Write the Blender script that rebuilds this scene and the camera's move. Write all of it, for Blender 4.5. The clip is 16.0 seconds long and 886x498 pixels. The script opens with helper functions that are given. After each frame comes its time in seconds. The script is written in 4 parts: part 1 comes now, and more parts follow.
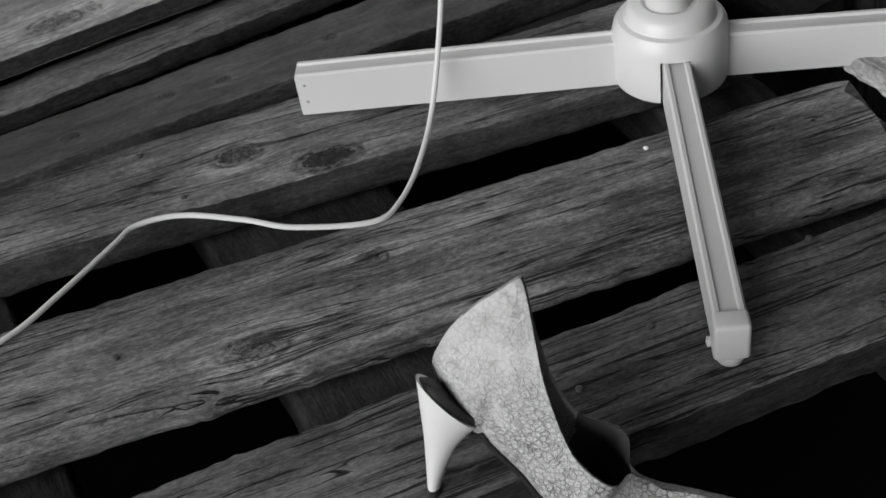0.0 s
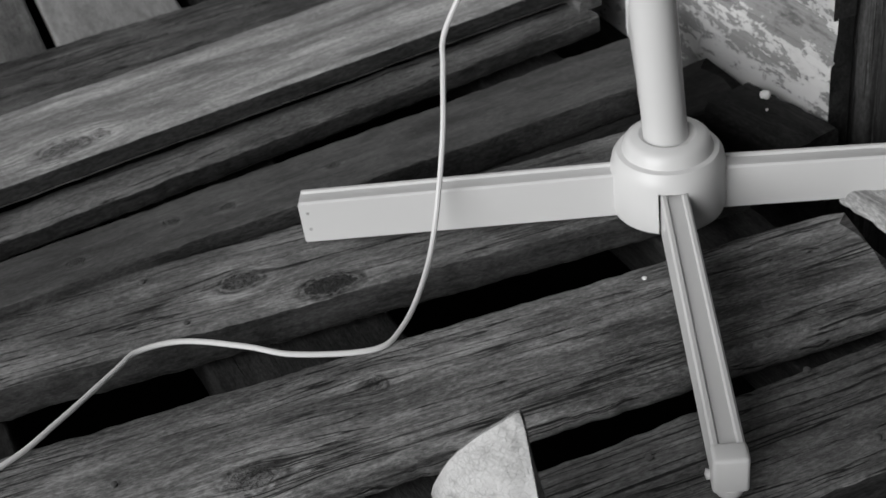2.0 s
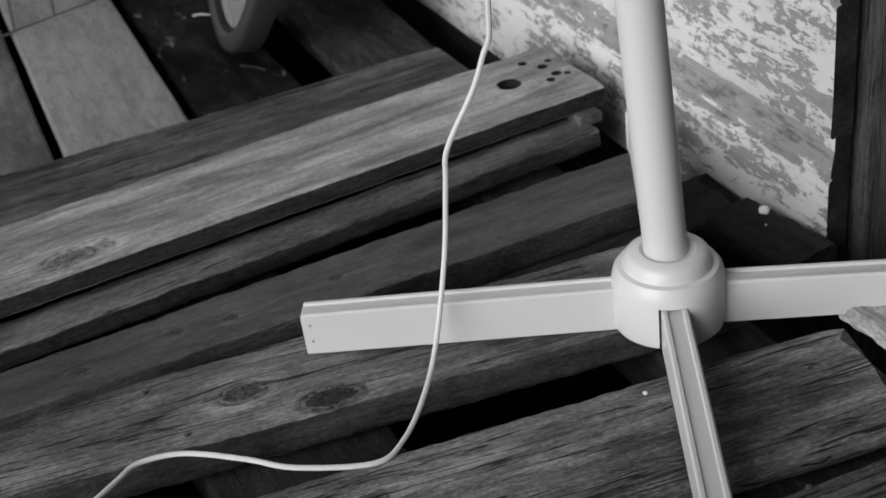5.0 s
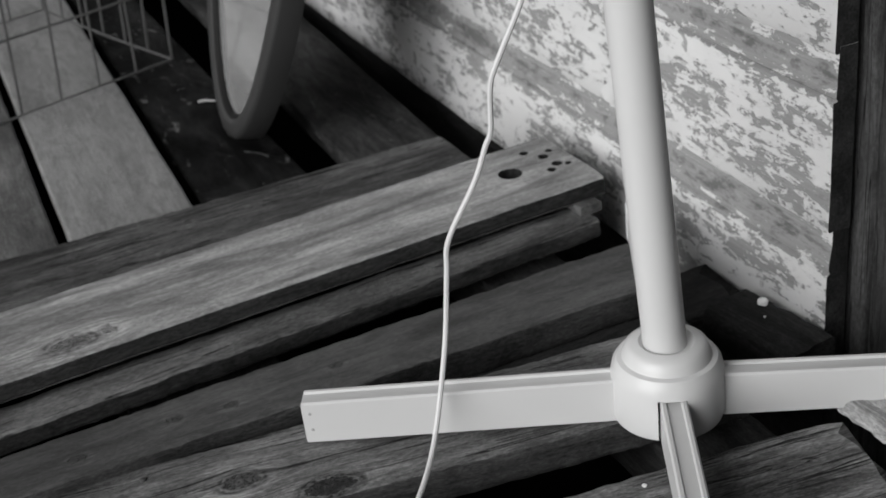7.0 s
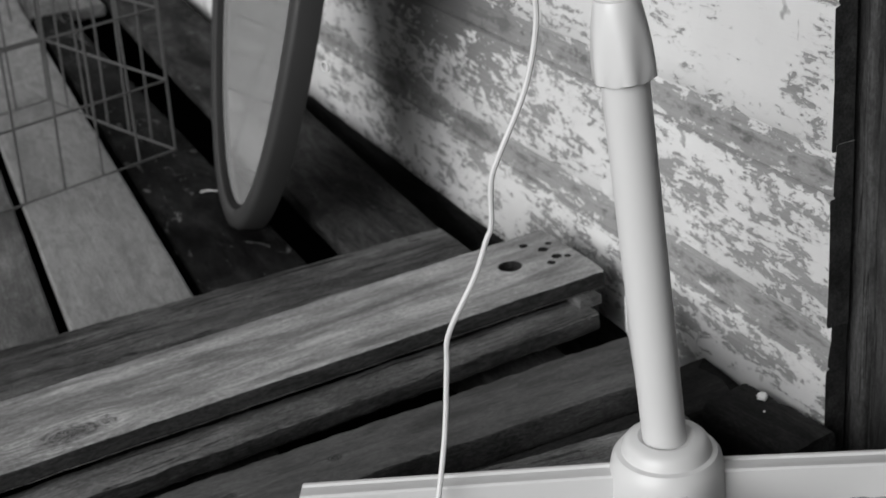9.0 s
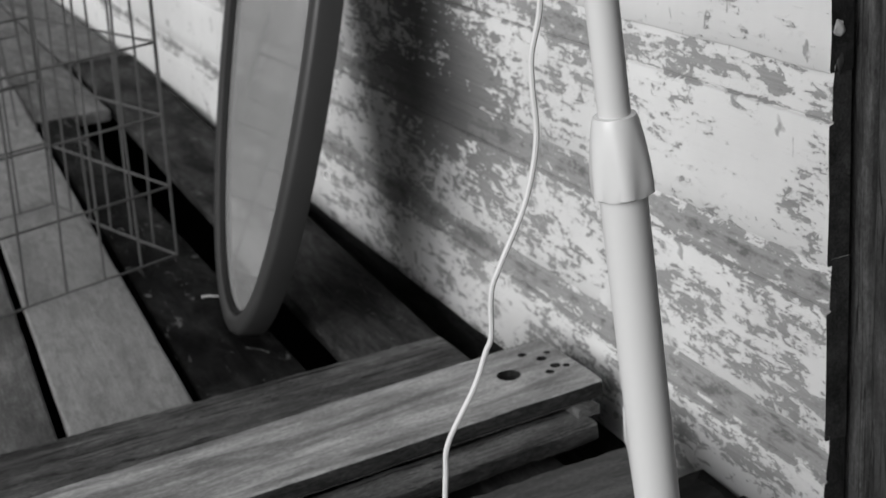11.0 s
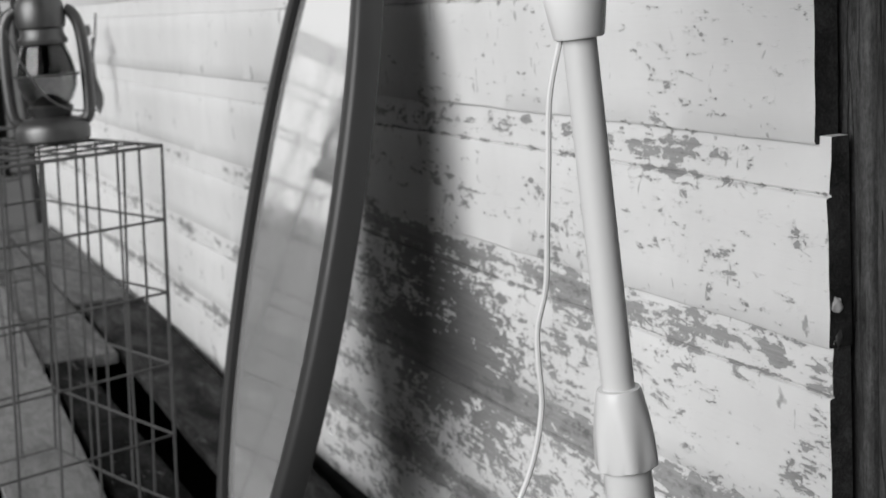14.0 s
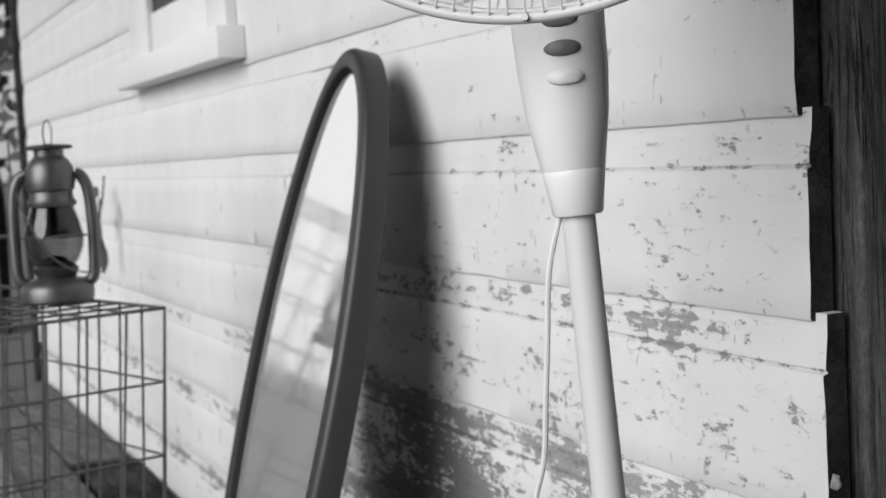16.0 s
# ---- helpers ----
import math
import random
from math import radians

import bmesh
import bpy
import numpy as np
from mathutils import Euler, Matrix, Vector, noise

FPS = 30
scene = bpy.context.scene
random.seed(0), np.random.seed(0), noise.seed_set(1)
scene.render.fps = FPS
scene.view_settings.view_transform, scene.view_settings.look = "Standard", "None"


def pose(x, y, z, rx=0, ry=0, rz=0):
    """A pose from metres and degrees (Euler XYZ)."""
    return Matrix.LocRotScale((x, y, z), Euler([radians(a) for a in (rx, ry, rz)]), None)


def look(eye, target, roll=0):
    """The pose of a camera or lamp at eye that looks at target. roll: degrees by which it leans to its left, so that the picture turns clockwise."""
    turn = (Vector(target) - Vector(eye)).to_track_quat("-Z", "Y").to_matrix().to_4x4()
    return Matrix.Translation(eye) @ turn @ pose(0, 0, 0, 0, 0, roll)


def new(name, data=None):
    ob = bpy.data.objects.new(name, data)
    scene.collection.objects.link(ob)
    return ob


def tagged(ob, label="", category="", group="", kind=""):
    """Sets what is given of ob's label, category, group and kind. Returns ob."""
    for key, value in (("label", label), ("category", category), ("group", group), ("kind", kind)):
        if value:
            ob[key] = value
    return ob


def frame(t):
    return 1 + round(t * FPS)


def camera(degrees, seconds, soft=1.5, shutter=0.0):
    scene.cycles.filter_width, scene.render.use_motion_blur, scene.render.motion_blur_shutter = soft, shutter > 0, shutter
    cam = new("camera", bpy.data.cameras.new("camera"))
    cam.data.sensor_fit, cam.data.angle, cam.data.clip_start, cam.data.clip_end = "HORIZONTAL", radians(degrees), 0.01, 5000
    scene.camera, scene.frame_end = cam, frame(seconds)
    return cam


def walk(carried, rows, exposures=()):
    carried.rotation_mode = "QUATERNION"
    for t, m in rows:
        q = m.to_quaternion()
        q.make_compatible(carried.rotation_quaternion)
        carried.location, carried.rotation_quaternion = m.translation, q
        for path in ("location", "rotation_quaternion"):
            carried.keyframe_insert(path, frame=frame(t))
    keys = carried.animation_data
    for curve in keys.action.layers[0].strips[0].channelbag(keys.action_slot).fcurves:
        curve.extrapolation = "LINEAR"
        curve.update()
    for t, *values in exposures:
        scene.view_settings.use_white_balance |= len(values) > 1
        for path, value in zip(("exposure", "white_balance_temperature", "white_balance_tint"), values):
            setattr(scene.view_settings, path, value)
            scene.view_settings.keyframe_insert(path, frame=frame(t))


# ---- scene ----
cam = camera(35.8, 16.0)
PATH = [
    (0, (0.788, -0.665, 0.918), (-0.628, -0.149, -0.396), -9.1),
    (0.5, (0.788, -0.664, 0.921), (-0.649, -0.135, -0.365), -8.9),
    (1, (0.789, -0.664, 0.924), (-0.674, -0.119, -0.327), -8.6),
    (1.5, (0.789, -0.664, 0.927), (-0.695, -0.103, -0.289), -8.3),
    (2, (0.79, -0.664, 0.93), (-0.716, -0.089, -0.253), -8.1),
    (2.5, (0.79, -0.664, 0.931), (-0.731, -0.08, -0.228), -7.9),
    (3, (0.791, -0.663, 0.933), (-0.744, -0.073, -0.205), -7.9),
    (3.5, (0.791, -0.664, 0.934), (-0.756, -0.065, -0.184), -7.7),
    (4, (0.791, -0.664, 0.936), (-0.766, -0.057, -0.162), -7.6),
    (6.5, (0.794, -0.665, 0.946), (-0.82, -0.016, -0.04), -6.8),
    (7, (0.795, -0.665, 0.95), (-0.833, -0.007, -0.008), -6.6),
    (7.5, (0.796, -0.666, 0.951), (-0.844, 0.002, 0.023), -6.4),
    (8, (0.796, -0.665, 0.952), (-0.857, 0.011, 0.053), -6.3),
    (8.5, (0.797, -0.666, 0.954), (-0.866, 0.019, 0.08), -6.1),
    (9, (0.798, -0.667, 0.957), (-0.877, 0.027, 0.112), -6.0),
    (11.5, (0.806, -0.672, 0.97), (-0.928, 0.069, 0.303), -5.1),
    (12, (0.806, -0.67, 0.974), (-0.941, 0.079, 0.354), -4.9),
    (12.5, (0.809, -0.673, 0.978), (-0.954, 0.09, 0.423), -4.5),
    (13, (0.811, -0.674, 0.983), (-0.967, 0.101, 0.496), -4.3),
    (13.5, (0.814, -0.677, 0.987), (-0.975, 0.107, 0.559), -4.1),
    (14, (0.817, -0.678, 0.99), (-0.982, 0.113, 0.62), -3.8),
    (14.5, (0.819, -0.677, 0.992), (-0.989, 0.12, 0.684), -3.5),
    (15, (0.822, -0.678, 0.995), (-0.993, 0.126, 0.751), -3.3),
    (15.5, (0.825, -0.68, 0.996), (-0.994, 0.129, 0.808), -3.0),
    (16, (0.827, -0.682, 0.997), (-0.994, 0.133, 0.862), -2.8),
]
cam.data.dof.use_dof, cam.data.dof.focus_distance, cam.data.dof.aperture_fstop = True, 0.86, 16.0
walk(cam, [(t, look(eye, target, roll)) for t, eye, target, roll in PATH], exposures=((0, -0.08), (4, -0.06), (8, -0.08), (12.5, -0.1), (16, 0.02)))

# ---- light: an overcast day, seen in black and white, from the open side of the porch ----
world = bpy.data.worlds.new("overcast")
scene.world = world
world.use_nodes = True
wt = world.node_tree
wt.nodes.clear()
sky = wt.nodes.new("ShaderNodeTexSky")
sky.sky_type, sky.sun_disc = "NISHITA", False
sky.sun_elevation, sky.sun_rotation = radians(21.7), radians(152.5)
sky.dust_density, sky.air_density = 3.0, 1.0
grey = wt.nodes.new("ShaderNodeRGBToBW")
back = wt.nodes.new("ShaderNodeBackground")
back.inputs["Strength"].default_value = 1.0
world_out = wt.nodes.new("ShaderNodeOutputWorld")
where = wt.nodes.new("ShaderNodeTexCoord")
cloud = wt.nodes.new("ShaderNodeTexNoise")
cloud.inputs["Scale"].default_value, cloud.inputs["Detail"].default_value = 4.0, 6.0
cover = wt.nodes.new("ShaderNodeMapRange")
for k, v in zip(range(1, 5), (0.35, 0.7, 0.02, 0.13)):
    cover.inputs[k].default_value = v
veil = wt.nodes.new("ShaderNodeMath")
veil.operation = "MULTIPLY_ADD"
veil.inputs[1].default_value = 0.025
wt.links.new(sky.outputs[0], grey.inputs[0])
wt.links.new(where.outputs["Generated"], cloud.inputs["Vector"])
wt.links.new(cloud.outputs["Fac"], cover.inputs[0])
wt.links.new(grey.outputs[0], veil.inputs[0])
wt.links.new(cover.outputs[0], veil.inputs[2])
# the overcast is brighter over the open yard
aim = wt.nodes.new("ShaderNodeVectorMath")
aim.operation = "DOT_PRODUCT"
aim.inputs[1].default_value = Vector((-0.945, -0.24, 0.21)).normalized()
glow = wt.nodes.new("ShaderNodeMapRange")
for k, v in zip(range(1, 5), (0.8, 1.0, 0.0, 0.68)):
    glow.inputs[k].default_value = v
total = wt.nodes.new("ShaderNodeMath")
wt.links.new(where.outputs["Generated"], aim.inputs[0])
wt.links.new(aim.outputs["Value"], glow.inputs[0])
wt.links.new(veil.outputs[0], total.inputs[0])
wt.links.new(glow.outputs[0], total.inputs[1])
wt.links.new(total.outputs[0], back.inputs["Color"])
wt.links.new(back.outputs[0], world_out.inputs["Surface"])

sun = new("sun", bpy.data.lights.new("sun", "SUN"))
sun.data.energy, sun.data.angle = 3.3, radians(50)
sun.matrix_world = look((1.0, -2.5, 1.08), (0, 0, 0))


# ---- materials ----
def material(name):
    m = bpy.data.materials.new(name)
    m.use_nodes = True
    nt = m.node_tree
    nt.nodes.clear()
    out = nt.nodes.new("ShaderNodeOutputMaterial")
    b = nt.nodes.new("ShaderNodeBsdfPrincipled")
    nt.links.new(b.outputs[0], out.inputs["Surface"])
    return m, nt, b


def node(nt, kind, ins=None, **attrs):
    n = nt.nodes.new(kind)
    for k, v in attrs.items():
        setattr(n, k, v)
    for k, v in (ins or {}).items():
        if isinstance(v, bpy.types.NodeSocket):
            nt.links.new(v, n.inputs[k])
        else:
            n.inputs[k].default_value = v
    return n


def maths(nt, op, a, b=0.0, c=0.0, clamp=False):
    return node(nt, "ShaderNodeMath", {0: a, 1: b, 2: c}, operation=op, use_clamp=clamp).outputs[0]


def noise_of(nt, vec, scale, detail=4.0, rough=0.55, distort=0.0):
    return node(nt, "ShaderNodeTexNoise", {"Vector": vec, "Scale": scale, "Detail": detail, "Roughness": rough, "Distortion": distort}).outputs["Fac"]


def stretch(nt, vec, s, loc=(0, 0, 0)):
    return node(nt, "ShaderNodeMapping", {"Vector": vec, "Scale": s, "Location": loc}).outputs[0]


def ramp(nt, fac, stops):
    r = nt.nodes.new("ShaderNodeValToRGB")
    els = r.color_ramp.elements
    while len(els) < len(stops):
        els.new(0.5)
    for e, (p, v) in zip(els, stops):
        e.position, e.color = p, (v, v, v, 1)
    nt.links.new(fac, r.inputs[0])
    return r.outputs[0]


def mix(nt, fac, a, b):
    n = nt.nodes.new("ShaderNodeMix")
    n.data_type = "FLOAT"
    for sock, v in zip((n.inputs[0], n.inputs[2], n.inputs[3]), (fac, a, b)):
        if isinstance(v, bpy.types.NodeSocket):
            nt.links.new(v, sock)
        else:
            sock.default_value = v
    return n.outputs[0]


def bump(nt, b, height, strength, distance):
    n = node(nt, "ShaderNodeBump", {"Height": height, "Strength": strength, "Distance": distance})
    nt.links.new(n.outputs[0], b.inputs["Normal"])


def wood(name, dark, light, crack=0.5, knots=(), rough=0.8, seed=0.0, fine=1.0, blotch=0.6, gloss=0.4, smear=0.0, scuffs=0.0):
    """Weathered board, grain along its own x. knots: (x, y, half length, half width)."""
    m, nt, b = material(name)
    p = node(nt, "ShaderNodeTexCoord").outputs["Object"]
    rnd = node(nt, "ShaderNodeObjectInfo").outputs["Random"]
    shift = node(nt, "ShaderNodeCombineXYZ", {0: maths(nt, "MULTIPLY", rnd, 7.0), 1: maths(nt, "MULTIPLY", rnd, 3.0), 2: seed}).outputs[0]
    sep = node(nt, "ShaderNodeSeparateXYZ", {0: p})
    px, py = sep.outputs[0], sep.outputs[1]
    y_bent = py
    rings = None
    bend = node(nt, "ShaderNodeTexNoise", {"Vector": p, "Scale": 55.0, "Detail": 3.0}).outputs["Color"]
    bend = node(nt, "ShaderNodeSeparateXYZ", {0: node(nt, "ShaderNodeVectorMath", {0: bend, 1: (0.5, 0.5, 0.5)}, operation="SUBTRACT").outputs[0]})
    kpx = maths(nt, "ADD", px, maths(nt, "MULTIPLY", bend.outputs[0], 0.010))
    kpy = maths(nt, "ADD", py, maths(nt, "MULTIPLY", bend.outputs[1], 0.007))
    check = maths(nt, "ABSOLUTE", maths(nt, "SUBTRACT", noise_of(nt, p, 210.0, 3, 0.6, 1.0), 0.5))
    check = ramp(nt, check, [(0.0, 1.0), (0.018, 0.9), (0.045, 0.0)])
    mask = ramp(nt, noise_of(nt, p, 120.0, 3), [(0.42, 0.0), (0.6, 1.0)])
    halo = None
    for kx, ky, rx, ry, deep in knots:
        dx = maths(nt, "DIVIDE", maths(nt, "SUBTRACT", kpx, kx), rx)
        dy = maths(nt, "DIVIDE", maths(nt, "SUBTRACT", kpy, ky), ry)
        d = maths(nt, "SQRT", maths(nt, "ADD", maths(nt, "MULTIPLY", dx, dx), maths(nt, "MULTIPLY", dy, dy)))
        core = maths(nt, "SUBTRACT", 1.0, maths(nt, "SMOOTH_MIN", d, 1.0, 0.25), clamp=True)
        wide = maths(nt, "DIVIDE", 1.0, maths(nt, "ADD", 1.0, maths(nt, "MULTIPLY", d, d)))
        y_bent = maths(nt, "SUBTRACT", y_bent, maths(nt, "MULTIPLY", maths(nt, "MULTIPLY", dy, wide), ry * 0.75))
        wob = maths(nt, "ADD", d, maths(nt, "MULTIPLY", noise_of(nt, p, 240.0, 4, 0.7), 0.55))
        ring = maths(nt, "MULTIPLY", maths(nt, "ADD", maths(nt, "SINE", maths(nt, "MULTIPLY", wob, 13.0)), 1.0), 0.5)
        inside = ramp(nt, wob, [(0.95, 1.0), (1.3, 0.0)])
        edge = maths(nt, "SUBTRACT", 1.0, maths(nt, "MULTIPLY", maths(nt, "ABSOLUTE", maths(nt, "SUBTRACT", wob, 1.2)), 4.0), clamp=True)
        edge = maths(nt, "MULTIPLY", edge, maths(nt, "ADD", 0.35 * deep, maths(nt, "MULTIPLY", mask, 0.8)))
        val = maths(nt, "ADD", deep * 0.8, maths(nt, "ADD", maths(nt, "MULTIPLY", ring, 0.14), maths(nt, "MULTIPLY", check, 0.75)))
        val = maths(nt, "MAXIMUM", maths(nt, "MULTIPLY", inside, val), edge)
        near = maths(nt, "SUBTRACT", 1.0, maths(nt, "MULTIPLY", maths(nt, "ABSOLUTE", maths(nt, "SUBTRACT", d, 1.5)), 1.1), clamp=True)
        halo = near if halo is None else maths(nt, "MAXIMUM", halo, near)
        rings = val if rings is None else maths(nt, "MAXIMUM", rings, val)
    q = node(nt, "ShaderNodeCombineXYZ", {0: px, 1: y_bent, 2: sep.outputs[2]}).outputs[0]
    q = node(nt, "ShaderNodeVectorMath", {0: q, 1: shift}, operation="ADD").outputs[0]
    grain = noise_of(nt, stretch(nt, q, (20, 380 * fine, 380 * fine)), 1.0, 6, 0.72, 0.5)
    band = noise_of(nt, stretch(nt, q, (2.2, 34, 34)), 1.0, 3, 0.5, 1.2)
    stain = noise_of(nt, stretch(nt, q, (5, 13, 13)), 1.0, 5, 0.62, 0.6)
    speck = noise_of(nt, stretch(nt, q, (170, 430, 430)), 1.0, 4, 0.8)
    split = noise_of(nt, stretch(nt, q, (3.2, 75, 75), (3, 1, 0)), 1.0, 3, 0.5, 1.3)
    split = maths(nt, "FRACT", maths(nt, "MULTIPLY", split, 1.0 + 2.0 * crack))
    split = maths(nt, "DIVIDE", maths(nt, "ABSOLUTE", maths(nt, "SUBTRACT", split, 0.5)), 1.0 + 2.0 * crack)
    gate = noise_of(nt, stretch(nt, q, (6, 26, 26), (1, 5, 2)), 1.0, 2, 0.5)
    gate = ramp(nt, gate, [(0.52 - 0.12 * crack, 0.0), (0.62 - 0.12 * crack, 1.0)])
    line = maths(nt, "MULTIPLY", ramp(nt, split, [(0.0, 1.0), (0.009, 0.9), (0.022, 0.0)]), gate)
    if crack <= 0:
        line = maths(nt, "MULTIPLY", line, 0.0)
    tone = maths(nt, "ADD", maths(nt, "MULTIPLY", grain, 0.42), maths(nt, "MULTIPLY", band, 0.28))
    tone = maths(nt, "ADD", tone, maths(nt, "MULTIPLY", stain, blotch))
    tone = maths(nt, "ADD", tone, maths(nt, "MULTIPLY", speck, 0.6))
    tone = ramp(nt, maths(nt, "DIVIDE", tone, 1.30 + blotch), [(0.42, 0.0), (0.5, 0.38), (0.59, 1.0)])
    patch = noise_of(nt, stretch(nt, q, (16, 52, 52), (7, 2, 4)), 1.0, 6, 0.72, 0.7)
    patch = ramp(nt, patch, [(0.4, 0.0), (0.53, 0.62), (0.66, 1.0)])
    patch = maths(nt, "ADD", 1.0 - 0.42 * min(1.0, blotch + 0.25), maths(nt, "MULTIPLY", patch, 0.62 * min(1.0, blotch + 0.25)))
    each = maths(nt, "ADD", 0.85, maths(nt, "MULTIPLY", rnd, 0.3))
    col = maths(nt, "MULTIPLY", mix(nt, tone, dark, light), each)
    col = maths(nt, "MULTIPLY", col, patch)
    if smear:
        dull = ramp(nt, noise_of(nt, stretch(nt, q, (4.5, 26, 26), (2, 8, 1)), 1.0, 5, 0.66, 0.9), [(0.4, 1.0 - smear), (0.5, 0.95), (0.62, 1.0 + 0.3 * smear)])
        col = maths(nt, "MULTIPLY", col, dull)
    col = maths(nt, "MULTIPLY", col, maths(nt, "SUBTRACT", 1.0, maths(nt, "MULTIPLY", line, 0.95)))
    height = maths(nt, "SUBTRACT", maths(nt, "ADD", maths(nt, "MULTIPLY", grain, 0.5), maths(nt, "MULTIPLY", speck, 0.2)), maths(nt, "MULTIPLY", line, 1.3))
    if rings is not None:
        col = maths(nt, "MULTIPLY", col, maths(nt, "ADD", 1.0, maths(nt, "MULTIPLY", maths(nt, "MULTIPLY", halo, ramp(nt, grain, [(0.42, 0.0), (0.6, 1.0)])), 0.5)))
        col = maths(nt, "MULTIPLY", col, maths(nt, "SUBTRACT", 1.0, maths(nt, "MULTIPLY", rings, 0.86, clamp=True)))
        height = maths(nt, "SUBTRACT", height, maths(nt, "MULTIPLY", rings, 0.5))
    if scuffs:
        rub = ramp(nt, noise_of(nt, stretch(nt, q, (13, 34, 34), (5, 3, 6)), 1.0, 7, 0.7, 1.6), [(0.6, 0.0), (0.68, 1.0)])
        col = mix(nt, rub, col, scuffs)
    rgb = node(nt, "ShaderNodeCombineColor", {0: col, 1: col, 2: col})
    nt.links.new(rgb.outputs[0], b.inputs["Base Color"])
    b.inputs["Roughness"].default_value = rough
    b.inputs["Specular IOR Level"].default_value = gloss
    bump(nt, b, height, 0.9, 0.0022)
    return m


def plain(name, value, rough=0.5, metal=0.0, vary=0.08, scale=40.0, relief=0.0, spec=0.5):
    m, nt, b = material(name)
    p = node(nt, "ShaderNodeTexCoord").outputs["Object"]
    n1 = noise_of(nt, p, scale, 5, 0.6)
    n2 = noise_of(nt, p, scale * 0.13, 3, 0.5)
    t = maths(nt, "ADD", maths(nt, "MULTIPLY", n1, 0.5), maths(nt, "MULTIPLY", n2, 0.5))
    col = maths(nt, "MULTIPLY", value, maths(nt, "ADD", 1 - vary, maths(nt, "MULTIPLY", t, 2 * vary)))
    rgb = node(nt, "ShaderNodeCombineColor", {0: col, 1: col, 2: col})
    nt.links.new(rgb.outputs[0], b.inputs["Base Color"])
    nt.links.new(maths(nt, "ADD", rough - 0.08, maths(nt, "MULTIPLY", n1, 0.16)), b.inputs["Roughness"])
    b.inputs["Metallic"].default_value = metal
    b.inputs["Specular IOR Level"].default_value = spec
    if relief:
        bump(nt, b, n1, relief, 0.002)
    return m


PITCH, TOP_LINE = 0.1578, 0.857   # spacing of the siding boards, height of one lap line


def peeling_paint(name):
    """White paint flaking off grey boards: most of it low on the wall and along the laps."""
    m, nt, b = material(name)
    geo = node(nt, "ShaderNodeNewGeometry").outputs["Position"]
    sep = node(nt, "ShaderNodeSeparateXYZ", {0: geo})
    x, z = sep.outputs[0], sep.outputs[2]
    low = node(nt, "ShaderNodeMapRange", {0: z, 1: 1.02, 2: 0.42, 3: 0.0, 4: 1.0}).outputs[0]
    frac = maths(nt, "FRACT", maths(nt, "ADD", maths(nt, "DIVIDE", maths(nt, "SUBTRACT", z, TOP_LINE), PITCH), 20.0))
    lap = maths(nt, "SUBTRACT", 1.0, maths(nt, "MULTIPLY", maths(nt, "ABSOLUTE", maths(nt, "SUBTRACT", frac, 0.88)), 7.5), clamp=True)
    big = noise_of(nt, stretch(nt, geo, (6.5, 6.5, 14)), 1.0, 3, 0.55, 0.8)
    mid = noise_of(nt, stretch(nt, geo, (36, 36, 76)), 1.0, 5, 0.72, 0.5)
    fine = noise_of(nt, stretch(nt, geo, (120, 120, 210)), 1.0, 4, 0.65, 0.3)
    streak = noise_of(nt, stretch(nt, geo, (14, 14, 170)), 1.0, 4, 0.6, 0.4)
    score = maths(nt, "ADD", maths(nt, "MULTIPLY", big, 0.38), maths(nt, "MULTIPLY", mid, 0.5))
    score = maths(nt, "ADD", score, maths(nt, "MULTIPLY", fine, 0.2))
    score = maths(nt, "ADD", score, maths(nt, "MULTIPLY", streak, 0.22))
    score = maths(nt, "ADD", score, maths(nt, "MULTIPLY", low, 0.102))
    score = maths(nt, "ADD", score, maths(nt, "MULTIPLY", lap, maths(nt, "ADD", 0.02, maths(nt, "MULTIPLY", low, 0.145))))
    cove = maths(nt, "SUBTRACT", 1.0, maths(nt, "MULTIPLY", maths(nt, "ABSOLUTE", maths(nt, "SUBTRACT", frac, 0.755)), 34.0), clamp=True)
    score = maths(nt, "ADD", score, maths(nt, "MULTIPLY", cove, 0.09))
    # oval beside the mirror: more peel, plus shade painted into the wood
    wx = maths(nt, "DIVIDE", maths(nt, "ADD", x, 0.73), 0.25)
    wz = maths(nt, "DIVIDE", maths(nt, "SUBTRACT", z, 0.56), 0.17)
    peel_shade = maths(nt, "SUBTRACT", 1.0, maths(nt, "ADD", maths(nt, "MULTIPLY", wx, wx), maths(nt, "MULTIPLY", wz, wz)), clamp=True)
    score = maths(nt, "ADD", score, maths(nt, "MULTIPLY", peel_shade, 0.13))
    sound = node(nt, "ShaderNodeMapRange", {0: x, 1: -1.0, 2: -1.7, 3: 0.0, 4: 0.09}).outputs[0]
    score = maths(nt, "SUBTRACT", score, sound)
    bare = ramp(nt, score, [(0.762, 0.0), (0.776, 1.0)])
    rim = ramp(nt, score, [(0.735, 0.0), (0.76, 1.0), (0.776, 0.0)])
    wood_tone = mix(nt, noise_of(nt, stretch(nt, geo, (10, 10, 240)), 1.0, 4, 0.6), 0.16, 0.4)
    deep = ramp(nt, score, [(0.85, 0.0), (0.95, 1.0)])
    # bare wood darkens with depth of peel; the oval adds painted shade
    wood_tone = maths(nt, "MULTIPLY", wood_tone, maths(nt, "SUBTRACT", 1.0, maths(nt, "MAXIMUM", maths(nt, "MULTIPLY", deep, 0.55), maths(nt, "MULTIPLY", peel_shade, 0.5))))
    dirt = noise_of(nt, stretch(nt, geo, (9, 9, 5)), 1.0, 5, 0.6, 0.5)
